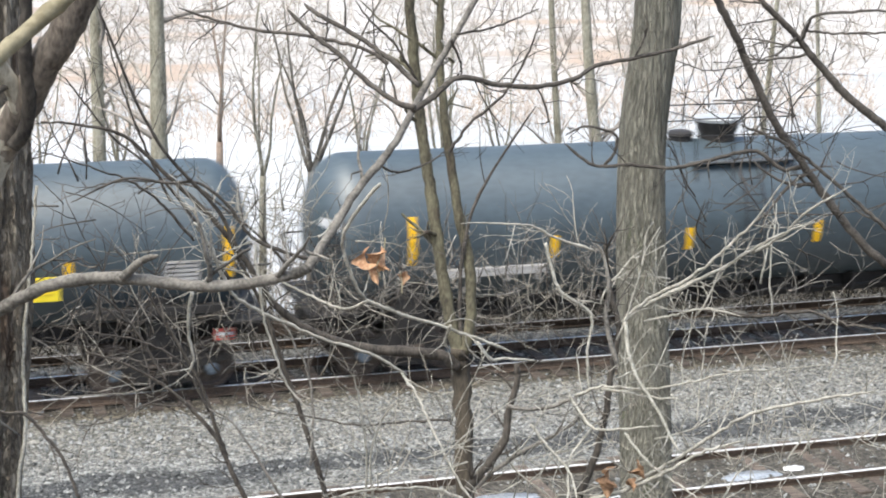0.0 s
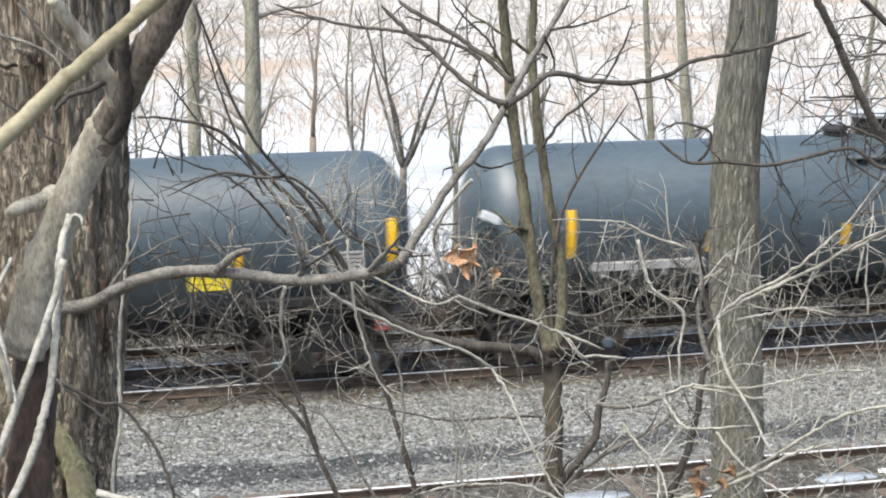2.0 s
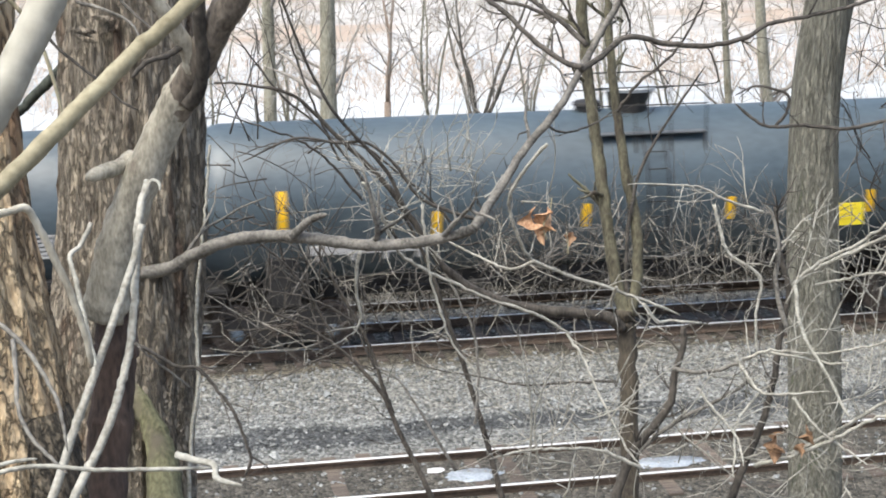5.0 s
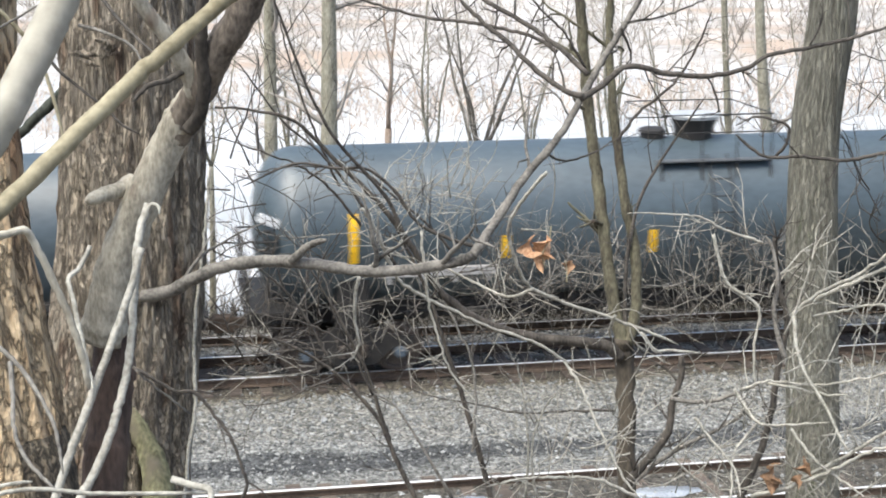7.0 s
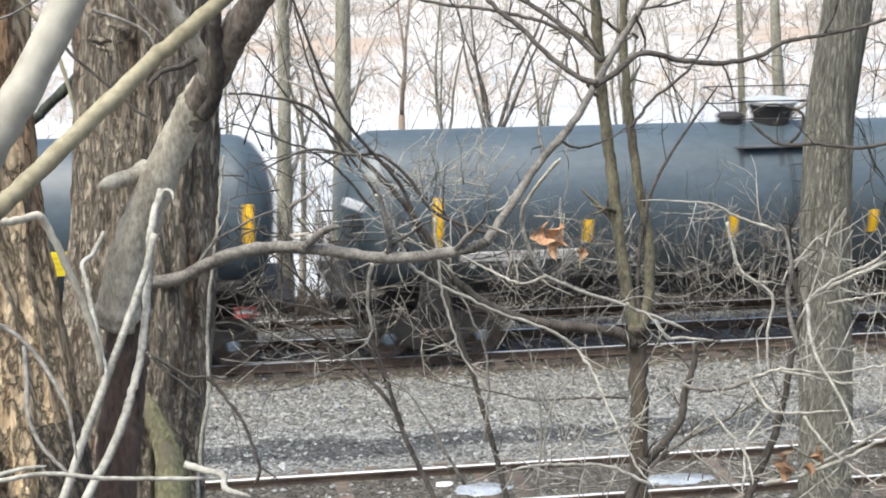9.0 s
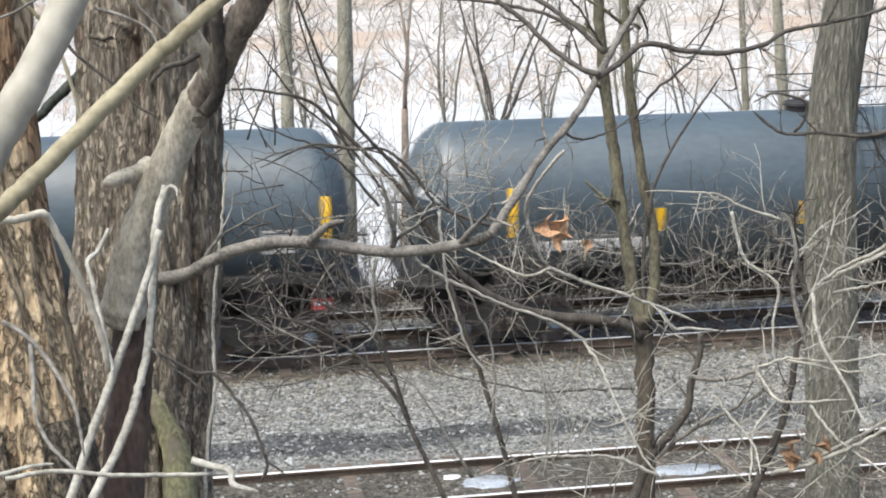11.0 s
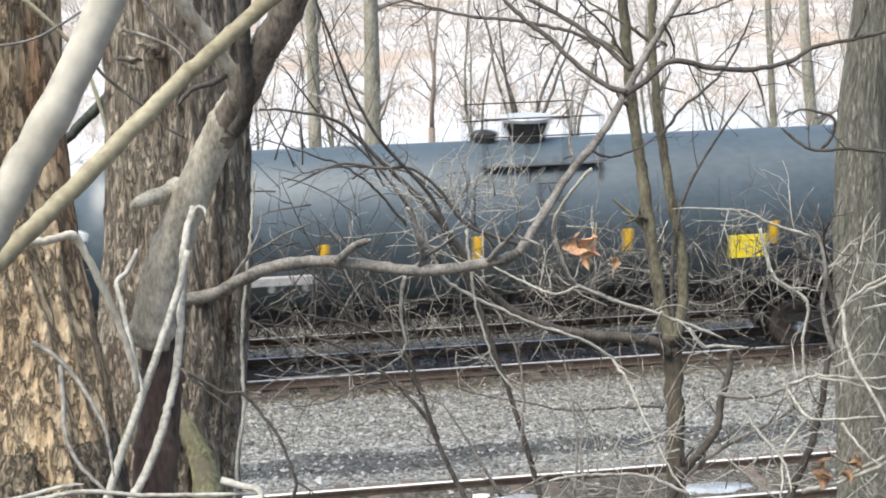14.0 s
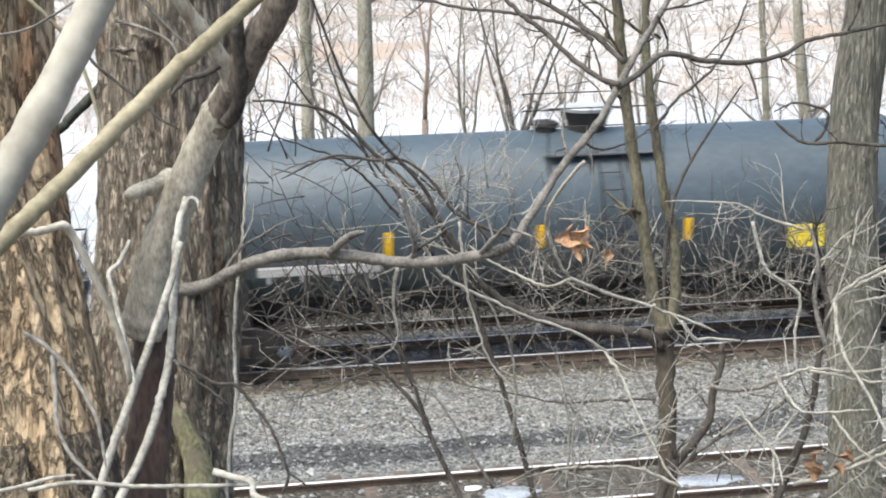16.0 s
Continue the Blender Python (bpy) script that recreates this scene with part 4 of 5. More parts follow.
def forked_tree(x, y, fork_z, stems, spread, height, r, seed, label, bark=None):
    """A bare tree whose short trunk divides into several crooked rising stems with many side twigs."""
    rng = np.random.default_rng(seed)
    t = thing("tree", label, "tree", "trees on the river bank")
    z0 = hill(y) - 0.1
    lower = smooth_path([(x - 0.1, y, z0), (x - 0.03, y, z0 + (fork_z - z0) * 0.5), (x, y, fork_z)], 6)
    v, f = [], []
    tube(v, f, lower, np.linspace(r * 1.5, r, len(lower)), 10, rng, 0.03)
    finish("trunk", v, f, bark or M_FARBARK, t)
    cv, cf = [], []
    for k in range(stems):
        lean = spread * ((k + 0.5) / stems * 2 - 1) + rng.normal(0, 0.06)
        st = wander(rng, (x, y, fork_z - 0.05), (lean, rng.normal(0, 0.2), 1.0), height * rng.uniform(0.75, 1.1), 16, 0.07, 0.05)
        rs = np.linspace(r * rng.uniform(0.45, 0.75), r * 0.12, len(st))
        v, f = [], []
        tube(v, f, st, rs, 8, rng, 0.03)
        finish("stem", v, f, bark or M_FARBARK, t)
        for _ in range(6):
            i = int(rng.integers(2, 14))
            d = np.array([rng.normal(0, 0.8), rng.normal(0, 0.5), rng.uniform(0.4, 1.1)])
            br = wander(rng, st[i], d, rng.uniform(0.8, 2.0), 8, 0.15, 0.05)
            rr = np.linspace(rs[i] * 0.5, 0.007, len(br))
            tube(cv, cf, br, rr, 5)
            spray(cv, cf, rng, br, rr, 5, 0.7, 0.009, 2)
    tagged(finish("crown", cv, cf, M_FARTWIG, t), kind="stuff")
    return t


MANY = "bare multi-stemmed tree with fine upright twigs on the river bank"
forked_tree(7.85, 37.0, 2.7, 5, 0.45, 5.0, 0.085, 61, "dark forked bare tree on the river bank", M_DARKFAR)
forked_tree(6.75, 37.4, 2.6, 3, 0.35, 5.0, 0.075, 62, MANY)
forked_tree(5.80, 37.8, 3.4, 2, 0.12, 5.0, 0.085, 63, "slim reddish-tan bare tree on the river bank", M_REDFAR)
forked_tree(9.40, 38.0, 2.6, 3, 0.40, 4.5, 0.06, 64, MANY)
forked_tree(11.3, 37.6, 2.4, 4, 0.45, 4.8, 0.07, 65, MANY)
forked_tree(13.0, 38.2, 2.6, 3, 0.35, 4.5, 0.055, 66, MANY)
forked_tree(3.45, 38.2, 2.6, 3, 0.30, 4.8, 0.06, 67, MANY)
forked_tree(1.55, 37.8, 2.6, 3, 0.35, 4.8, 0.06, 68, MANY)
forked_tree(17.0, 38.0, 2.6, 4, 0.40, 4.8, 0.07, 69, MANY)


def scrub(name, count, xr, yr, length, rad, mat, label, seed, spread=0.6, forks=4, low=1.0):
    """Far-off brush that nobody could count."""
    rng = np.random.default_rng(seed)
    verts, faces = [], []
    for _ in range(count):
        y = rng.uniform(*yr)
        x = rng.uniform(xr[0], xr[1]) * (y / yr[0])
        z = hill(y) if y < 38 else (-1.84 if y < 98 else rise(x, y))
        ang = rng.normal(0, spread)
        ln = length * rng.uniform(0.4, 1.4) * (low if x < 7.5 else 1.0)
        tw = wander(rng, (x, y, z - 0.05), (math.sin(ang), rng.normal(0, 0.3), math.cos(ang)), ln, 6, 0.16, 0.02)
        r = rad * rng.uniform(0.6, 1.5)
        tube(verts, faces, tw, np.linspace(r, r * 0.4, len(tw)), 4)
        for _ in range(forks):
            j = int(rng.integers(1, 5))
            d2 = (tw[j + 1] - tw[j]) / ln * 6 + rng.normal(0, 0.6, 3)
            t2 = wander(rng, tw[j], d2, ln * rng.uniform(0.25, 0.55), 4, 0.2, 0.03)
            tube(verts, faces, t2, np.linspace(r * 0.6, r * 0.3, len(t2)), 3)
    return tagged(finish(name, verts, faces, mat), label, "brush", kind="stuff")


scrub("brush", 2600, (-4, 24), (32.5, 34.5), 0.95, 0.011, M_BRUSH, "dense dead brush along the far side of the track, darkened as shade", 31, 0.9, low=0.58)
scrub("brush", 420, (-4, 24), (32.4, 33.3), 0.95, 0.014, M_BRUSHPALE, "grey sticks lying in the brush beyond the track, lightened as highlights", 36, 1.2, 3, low=0.6)
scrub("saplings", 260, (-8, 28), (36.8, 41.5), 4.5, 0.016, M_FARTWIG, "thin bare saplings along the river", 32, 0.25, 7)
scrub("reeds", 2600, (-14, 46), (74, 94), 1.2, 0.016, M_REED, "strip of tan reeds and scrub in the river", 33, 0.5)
scrub("far_scrub", 1700, (-20, 70), (99, 150), 3.2, 0.035, M_FARTWIG, "bare scrub on the far bank, paled for haze", 34, 0.5, 6)

# ---------------------------------------------------------------- trees and shrubs on the hillside
snag_path = [(-0.462, 3.972, 8.636), (-0.470, 3.942, 8.263), (-0.458, 3.887, 7.927), (-0.400, 3.787, 7.525), (-0.366, 3.697, 7.268), (-0.337, 3.592, 7.022)]
oak_path = [(-0.013, 4.999, 8.659), (-0.018, 4.978, 8.287), (-0.038, 4.935, 7.945), (-0.062, 4.867, 7.606), (-0.106, 4.776, 7.274), (-0.134, 4.676, 6.985), (-0.158, 4.499, 6.573)]
ash_path = [(2.882, 6.378, 8.623), (2.871, 6.366, 8.273), (2.837, 6.357, 8.013), (2.809, 6.337, 7.775), (2.789, 6.276, 7.395), (2.758, 6.134, 6.811), (2.708, 5.950, 6.247), (2.558, 5.480, 5.225)]
oak_knot = (-0.129, 4.760, 8.329)
# peeled snag
snag = thing("dead_tree", "peeled dead tree trunk of orange-tan bare wood", "tree")
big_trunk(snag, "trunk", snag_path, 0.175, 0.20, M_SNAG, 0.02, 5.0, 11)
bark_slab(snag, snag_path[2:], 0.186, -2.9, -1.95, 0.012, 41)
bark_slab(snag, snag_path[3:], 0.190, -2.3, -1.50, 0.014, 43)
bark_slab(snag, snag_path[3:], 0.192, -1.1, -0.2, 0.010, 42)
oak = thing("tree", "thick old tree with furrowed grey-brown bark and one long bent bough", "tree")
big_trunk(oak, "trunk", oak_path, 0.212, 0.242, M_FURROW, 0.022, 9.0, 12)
knot(oak, oak_knot)
limb(oak, "root", [(-0.083, 4.602, 7.318), (-0.068, 4.573, 7.283), (-0.049, 4.542, 7.240), (-0.014, 4.499, 7.166), (0.002, 4.455, 7.094), (0.003, 4.381, 6.950), (-0.006, 4.277, 6.754)], 0.0102, 0.0651, M_MOSSGREEN)
limb(oak, "vine", [(0.191, 4.752, 7.968), (0.173, 4.729, 7.836), (0.158, 4.703, 7.704), (0.131, 4.664, 7.541), (0.122, 4.629, 7.412), (0.120, 4.590, 7.284), (0.094, 4.549, 7.159), (0.079, 4.504, 7.035), (0.070, 4.456, 6.914)], 0.0043, 0.0068, M_PALE)
lean = thing("tree", "smooth grey leaning tree that forks into two dark limbs", "tree")
limb(lean, "trunk", [(-0.180, 3.990, 6.903), (-0.147, 4.096, 7.206), (-0.122, 4.137, 7.379), (-0.104, 4.163, 7.527), (-0.096, 4.172, 7.633), (-0.087, 4.170, 7.702)], 0.0576, 0.0548, M_BROWN)
limb(lean, "stem", [(-0.129, 4.148, 7.626), (-0.107, 4.130, 7.721), (-0.079, 4.112, 7.830), (-0.020, 4.099, 7.979), (0.049, 4.081, 8.126), (0.100, 4.058, 8.222), (0.128, 4.035, 8.274)], 0.0608, 0.0370, M_GREY)
limb(lean, "limb", [(0.060, 4.080, 8.140), (0.108, 4.048, 8.230), (0.148, 4.000, 8.305), (0.185, 3.955, 8.387), (0.234, 3.918, 8.463), (0.303, 3.885, 8.598)], 0.0400, 0.0386, M_LIMB)
limb(lean, "limb", [(0.110, 4.010, 8.190), (0.140, 3.985, 8.235), (0.152, 3.955, 8.315), (0.146, 3.925, 8.397), (0.147, 3.905, 8.479), (0.155, 3.893, 8.573)], 0.0180, 0.0150, M_DARKBARK)
limb(lean, "limb", [(0.128, 4.000, 8.280), (0.119, 3.985, 8.325), (0.094, 3.960, 8.375), (0.064, 3.935, 8.430), (0.022, 3.915, 8.487), (-0.011, 3.895, 8.548)], 0.0230, 0.0166, M_GREY)
limb(lean, "branch", [(0.098, 3.958, 8.341), (0.060, 3.930, 8.324), (0.015, 3.903, 8.316), (-0.022, 3.872, 8.282)], 0.0084, 0.0055, M_DARKBARK)
limb(lean, "stub", [(-0.032, 4.140, 8.045), (-0.065, 4.103, 8.029), (-0.107, 4.067, 8.023), (-0.148, 4.031, 8.015)], 0.0223, 0.0174, M_GREY)
# dark limb behind the trunk
limb(oak, "limb", [(-0.130, 5.12, 8.235), (-0.189, 5.15, 8.212), (-0.252, 5.15, 8.156), (-0.292, 5.15, 8.118), (-0.339, 5.15, 8.075), (-0.376, 5.15, 8.039), (-0.440, 5.16, 8.000), (-0.560, 5.18, 7.960)], 0.0185, 0.0140, M_MOSSDARK)
# main bough across the view
limb(oak, "bough", [(-0.050, 4.661, 7.606), (0.057, 4.622, 7.631), (0.123, 4.585, 7.674), (0.220, 4.546, 7.718), (0.347, 4.497, 7.738), (0.471, 4.439, 7.735), (0.592, 4.376, 7.725), (0.712, 4.315, 7.737), (0.829, 4.254, 7.766), (0.880, 4.204, 7.797)], 0.0199, 0.0140, M_GREYTWIG, twigs=3)
limb(oak, "bough", [(0.877, 4.204, 7.794), (0.925, 4.238, 7.847), (0.969, 4.271, 7.895), (1.049, 4.304, 7.996), (1.152, 4.328, 8.104), (1.223, 4.355, 8.208), (1.286, 4.381, 8.304), (1.357, 4.401, 8.405), (1.434, 4.417, 8.522)], 0.0133, 0.0081, M_GREYTWIG, twigs=3)
limb(oak, "stub", [(0.399, 4.450, 7.743), (0.438, 4.428, 7.786), (0.465, 4.403, 7.807), (0.494, 4.375, 7.819)], 0.0124, 0.0079, M_GREYTWIG)
limb(oak, "branch", [(1.192, 4.254, 8.215), (1.258, 4.280, 8.248), (1.340, 4.301, 8.298), (1.454, 4.303, 8.276), (1.571, 4.302, 8.266), (1.688, 4.302, 8.285), (1.761, 4.318, 8.320), (1.878, 4.313, 8.340), (1.994, 4.306, 8.363), (2.123, 4.291, 8.402)], 0.0092, 0.0046, M_DARKTWIG, twigs=8)
limb(oak, "branch", [(1.184, 4.206, 8.230), (1.147, 4.259, 8.240), (1.082, 4.323, 8.289), (1.016, 4.387, 8.363), (0.963, 4.444, 8.407), (0.894, 4.504, 8.483)], 0.0084, 0.0066, M_DARKTWIG, twigs=5)
limb(oak, "branch", [(1.224, 4.304, 8.277), (1.162, 4.381, 8.346), (1.097, 4.454, 8.400), (0.999, 4.532, 8.460), (0.961, 4.593, 8.494)], 0.0079, 0.0060, M_DARKTWIG, twigs=4)
limb(oak, "branch", [(1.154, 4.382, 8.335), (1.103, 4.441, 8.372), (1.026, 4.504, 8.390), (0.940, 4.567, 8.406), (0.835, 4.630, 8.416), (0.727, 4.692, 8.441), (0.619, 4.752, 8.477)], 0.0058, 0.0038, M_DARKTWIG, twigs=5)
limb(oak, "branch", [(1.329, 4.338, 8.402), (1.374, 4.396, 8.333), (1.398, 4.463, 8.285)], 0.0043, 0.0022, M_DARKTWIG, twigs=3)
limb(oak, "branch", [(1.359, 4.382, 8.414), (1.481, 4.449, 8.424), (1.590, 4.519, 8.447), (1.686, 4.592, 8.470)], 0.0037, 0.0023, M_DARKTWIG, twigs=3)
# double-stemmed sapling
twin = thing("tree", "young tree dividing into two mossy greenish stems", "tree")
limb(twin, "trunk", [(2.137, 6.568, 4.331), (2.279, 7.129, 5.524), (2.307, 7.283, 6.060), (2.318, 7.374, 6.503), (2.305, 7.360, 6.624)], 0.0452, 0.0464, M_SAPLING)
limb(twin, "stem", [(2.303, 7.353, 6.597), (2.274, 7.400, 6.732), (2.252, 7.462, 6.949), (2.218, 7.555, 7.334), (2.185, 7.615, 7.638), (2.163, 7.660, 7.943), (2.145, 7.689, 8.219), (2.134, 7.701, 8.384)], 0.0331, 0.0243, M_MOSS, twigs=5)
limb(twin, "stem", [(2.325, 7.346, 6.598), (2.370, 7.385, 6.789), (2.380, 7.449, 7.062), (2.344, 7.501, 7.254), (2.310, 7.570, 7.585), (2.288, 7.614, 7.861), (2.279, 7.642, 8.110), (2.294, 7.655, 8.384)], 0.0287, 0.0177, M_MOSS, twigs=5)
limb(twin, "branch", [(2.316, 7.357, 6.625), (2.317, 7.399, 6.846), (2.338, 7.428, 7.068), (2.389, 7.441, 7.292), (2.467, 7.429, 7.461), (2.569, 7.404, 7.630), (2.694, 7.369, 7.825)], 0.0113, 0.0049, M_DARKTWIG, twigs=3)
limb(twin, "limb", [(2.284, 7.341, 6.538), (2.198, 7.332, 6.603), (2.026, 7.337, 6.634), (1.854, 7.336, 6.660), (1.657, 7.346, 6.719), (1.490, 7.354, 6.810), (1.352, 7.361, 6.941), (1.244, 7.371, 7.125), (1.110, 7.381, 7.320), (0.900, 7.398, 7.541), (0.691, 7.400, 7.747), (0.481, 7.375, 7.808), (0.325, 7.335, 7.830)], 0.0299, 0.0040, M_DARKBARK, twigs=9)
limb(twin, "branch", [(1.179, 7.140, 7.203), (1.099, 7.132, 7.394), (0.994, 7.114, 7.532), (0.864, 7.097, 7.681), (0.762, 7.074, 7.852), (0.687, 7.045, 8.032), (0.614, 7.011, 8.234), (0.564, 6.966, 8.358)], 0.0102, 0.0048, M_DARKTWIG, twigs=10)
limb(twin, "branch", [(1.512, 7.071, 7.178), (1.355, 7.086, 7.234), (1.224, 7.094, 7.304), (1.122, 7.110, 7.450), (0.994, 7.118, 7.557), (0.839, 7.111, 7.568), (0.659, 7.105, 7.595), (0.428, 7.079, 7.504)], 0.0092, 0.0050, M_DARKTWIG, twigs=8)
# large straight trunk
ash = thing("tree", "straight tree with finely ribbed grey-green bark", "tree")
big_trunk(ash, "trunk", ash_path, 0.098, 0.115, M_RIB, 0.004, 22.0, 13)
limb(ash, "branch", [(3.484, 5.437, 7.386), (3.371, 5.472, 7.489), (3.245, 5.525, 7.657), (3.128, 5.564, 7.825), (3.031, 5.581, 7.960), (2.934, 5.599, 8.148), (2.854, 5.599, 8.302), (2.773, 5.592, 8.433), (2.722, 5.566, 8.519)], 0.0168, 0.0140, M_DARKTWIG, twigs=6)
limb(ash, "branch", [(3.520, 5.271, 7.863), (3.378, 5.338, 7.957), (3.241, 5.399, 8.073), (3.134, 5.437, 8.191), (3.044, 5.459, 8.298), (2.954, 5.477, 8.384), (2.872, 5.487, 8.458)], 0.0173, 0.0102, M_DARKTWIG, twigs=7)
limb(ash, "branch", [(3.180, 5.586, 7.781), (3.097, 5.616, 7.762), (3.007, 5.663, 7.831), (2.904, 5.702, 7.814), (2.778, 5.746, 7.778), (2.672, 5.780, 7.759), (2.525, 5.836, 7.771), (2.417, 5.868, 7.764), (2.351, 5.888, 7.797), (2.286, 5.910, 7.854)], 0.0087, 0.0058, M_DARKTWIG, twigs=7)
limb(ash, "branch", [(2.467, 5.931, 7.759), (2.499, 5.905, 7.812), (2.498, 5.894, 7.882), (2.428, 5.905, 7.911), (2.367, 5.910, 7.921), (2.287, 5.915, 7.887)], 0.0069, 0.0038, M_DARKTWIG, twigs=4)
limb(ash, "branch", [(3.490, 5.339, 7.497), (3.366, 5.394, 7.606), (3.258, 5.432, 7.705), (3.113, 5.493, 7.836), (3.001, 5.520, 7.903), (2.870, 5.551, 7.954)], 0.0087, 0.0057, M_DARKTWIG, twigs=7)
limb(ash, "branch", [(3.030, 5.390, 8.293), (3.040, 5.333, 8.380), (3.120, 5.230, 8.402), (3.196, 5.126, 8.411), (3.236, 5.041, 8.399)], 0.0066, 0.0036, M_DARKTWIG, twigs=6)
limb(ash, "branch", [(3.048, 5.383, 8.325), (3.103, 5.273, 8.321), (3.172, 5.154, 8.332), (3.237, 5.035, 8.336)], 0.0046, 0.0036, M_DARKTWIG, twigs=6)
limb(ash, "branch", [(2.810, 5.762, 7.181), (2.976, 5.590, 7.176), (3.135, 5.426, 7.223), (3.223, 5.277, 7.201), (3.326, 5.124, 7.210)], 0.0089, 0.0047, M_DARKTWIG, twigs=6)
# front saplings
front = thing("sapling", "pale out-of-focus bare sapling close by", "sapling")
limb(front, "branch", [(-0.050, 1.348, 8.699), (-0.074, 1.334, 8.646), (-0.106, 1.316, 8.590), (-0.137, 1.296, 8.539), (-0.164, 1.274, 8.495), (-0.209, 1.239, 8.415)], 0.0145, 0.0161, M_NEAR)
limb(front, "branch", [(0.116, 1.744, 8.667), (0.058, 1.723, 8.622), (0.005, 1.699, 8.579), (-0.053, 1.670, 8.529), (-0.112, 1.638, 8.478), (-0.162, 1.604, 8.435), (-0.216, 1.567, 8.392), (-0.278, 1.519, 8.330)], 0.0089, 0.0104, M_TAN)
limb(front, "branch", [(0.003, 2.556, 8.276), (-0.009, 2.539, 8.245), (-0.017, 2.521, 8.212), (-0.024, 2.494, 8.145), (-0.037, 2.456, 8.045), (-0.050, 2.431, 7.999), (-0.069, 2.401, 7.945), (-0.100, 2.368, 7.886), (-0.136, 2.332, 7.829), (-0.188, 2.265, 7.709)], 0.0064, 0.0070, M_PALE)
limb(front, "branch", [(-0.010, 2.494, 8.218), (-0.032, 2.471, 8.151), (-0.059, 2.447, 8.086), (-0.087, 2.420, 8.022), (-0.105, 2.399, 7.980), (-0.128, 2.374, 7.931), (-0.155, 2.340, 7.864), (-0.203, 2.281, 7.748)], 0.0058, 0.0070, M_PALE)
limb(front, "hook", [(-0.008, 2.546, 8.225), (-0.003, 2.548, 8.256), (0.008, 2.547, 8.277), (0.019, 2.541, 8.274), (0.020, 2.534, 8.263)], 0.0037, 0.0023, M_PALE)
limb(front, "branch", [(-0.090, 2.543, 8.214), (-0.108, 2.518, 8.184), (-0.124, 2.498, 8.172), (-0.116, 2.472, 8.136), (-0.108, 2.446, 8.098), (-0.098, 2.416, 8.051), (-0.091, 2.390, 8.023)], 0.0037, 0.0042, M_PALE)
limb(front, "branch", [(-0.235, 2.144, 8.317), (-0.194, 2.162, 8.313), (-0.165, 2.180, 8.316), (-0.152, 2.191, 8.296), (-0.129, 2.195, 8.239), (-0.106, 2.194, 8.173), (-0.093, 2.194, 8.116), (-0.089, 2.199, 8.081)], 0.0058, 0.0049, M_GREY)
limb(front, "branch", [(-0.219, 2.115, 8.185), (-0.189, 2.093, 8.170), (-0.160, 2.066, 8.141), (-0.139, 2.038, 8.111), (-0.125, 2.009, 8.085), (-0.117, 1.973, 8.040)], 0.0036, 0.0024, M_GREYTWIG)
limb(front, "branch", [(-0.177, 2.014, 8.180), (-0.174, 1.982, 8.145), (-0.172, 1.951, 8.111), (-0.158, 1.922, 8.083), (-0.134, 1.895, 8.062), (-0.113, 1.870, 8.049)], 0.0032, 0.0022, M_GREYTWIG)
limb(front, "branch", [(-0.187, 2.985, 8.516), (-0.155, 2.982, 8.460), (-0.112, 2.979, 8.418), (-0.068, 2.976, 8.381), (-0.039, 2.973, 8.350), (-0.006, 2.971, 8.330)], 0.0032, 0.0023, M_DARKTWIG)
limb(front, "branch", [(-0.074, 3.194, 8.574), (-0.033, 3.125, 8.524), (0.003, 3.056, 8.492), (0.037, 2.986, 8.466)], 0.0035, 0.0023, M_DARKTWIG)
limb(front, "branch", [(-0.114, 3.189, 8.515), (-0.071, 3.140, 8.507), (-0.018, 3.089, 8.484), (0.001, 3.036, 8.457), (0.005, 2.982, 8.421)], 0.0035, 0.0020, M_GREYTWIG)
limb(front, "branch", [(-0.042, 3.361, 7.773), (0.004, 3.365, 7.741), (0.046, 3.369, 7.712), (0.088, 3.377, 7.701), (0.129, 3.373, 7.651), (0.164, 3.365, 7.593), (0.186, 3.355, 7.529), (0.194, 3.353, 7.490), (0.178, 3.353, 7.452)], 0.0038, 0.0039, M_DARKTWIG, twigs=3)
limb(front, "branch", [(-0.037, 3.359, 7.767), (0.010, 3.378, 7.714), (0.057, 3.398, 7.667), (0.081, 3.423, 7.637)], 0.0025, 0.0016, M_GREYTWIG)
limb(front, "branch", [(-0.194, 1.772, 8.092), (-0.139, 1.778, 8.095), (-0.082, 1.778, 8.086), (-0.019, 1.778, 8.081), (0.059, 1.776, 8.077)], 0.0030, 0.0025, M_PALE)
limb(front, "branch", [(0.017, 1.783, 8.094), (0.039, 1.768, 8.091), (0.059, 1.753, 8.089), (0.061, 1.736, 8.079), (0.088, 1.720, 8.074)], 0.0046, 0.0033, M_PALE)
limb(front, "branch", [(-0.277, 1.761, 8.094), (-0.215, 1.771, 8.095), (-0.171, 1.778, 8.102), (-0.140, 1.781, 8.103)], 0.0030, 0.0023, M_PALE)
limb(front, "branch", [(-0.291, 2.374, 8.555), (-0.220, 2.383, 8.564), (-0.179, 2.387, 8.582), (-0.146, 2.391, 8.601), (-0.113, 2.394, 8.616)], 0.0022, 0.0014, M_GREYTWIG)
limb(front, "branch", [(-0.261, 2.784, 8.603), (-0.226, 2.785, 8.569), (-0.196, 2.785, 8.535), (-0.175, 2.784, 8.506), (-0.151, 2.778, 8.438), (-0.132, 2.768, 8.351)], 0.0040, 0.0032, M_TAN)
# the back hazel
hazel = thing("shrub", "bare hazel shrub with dark arching stems", "shrub")
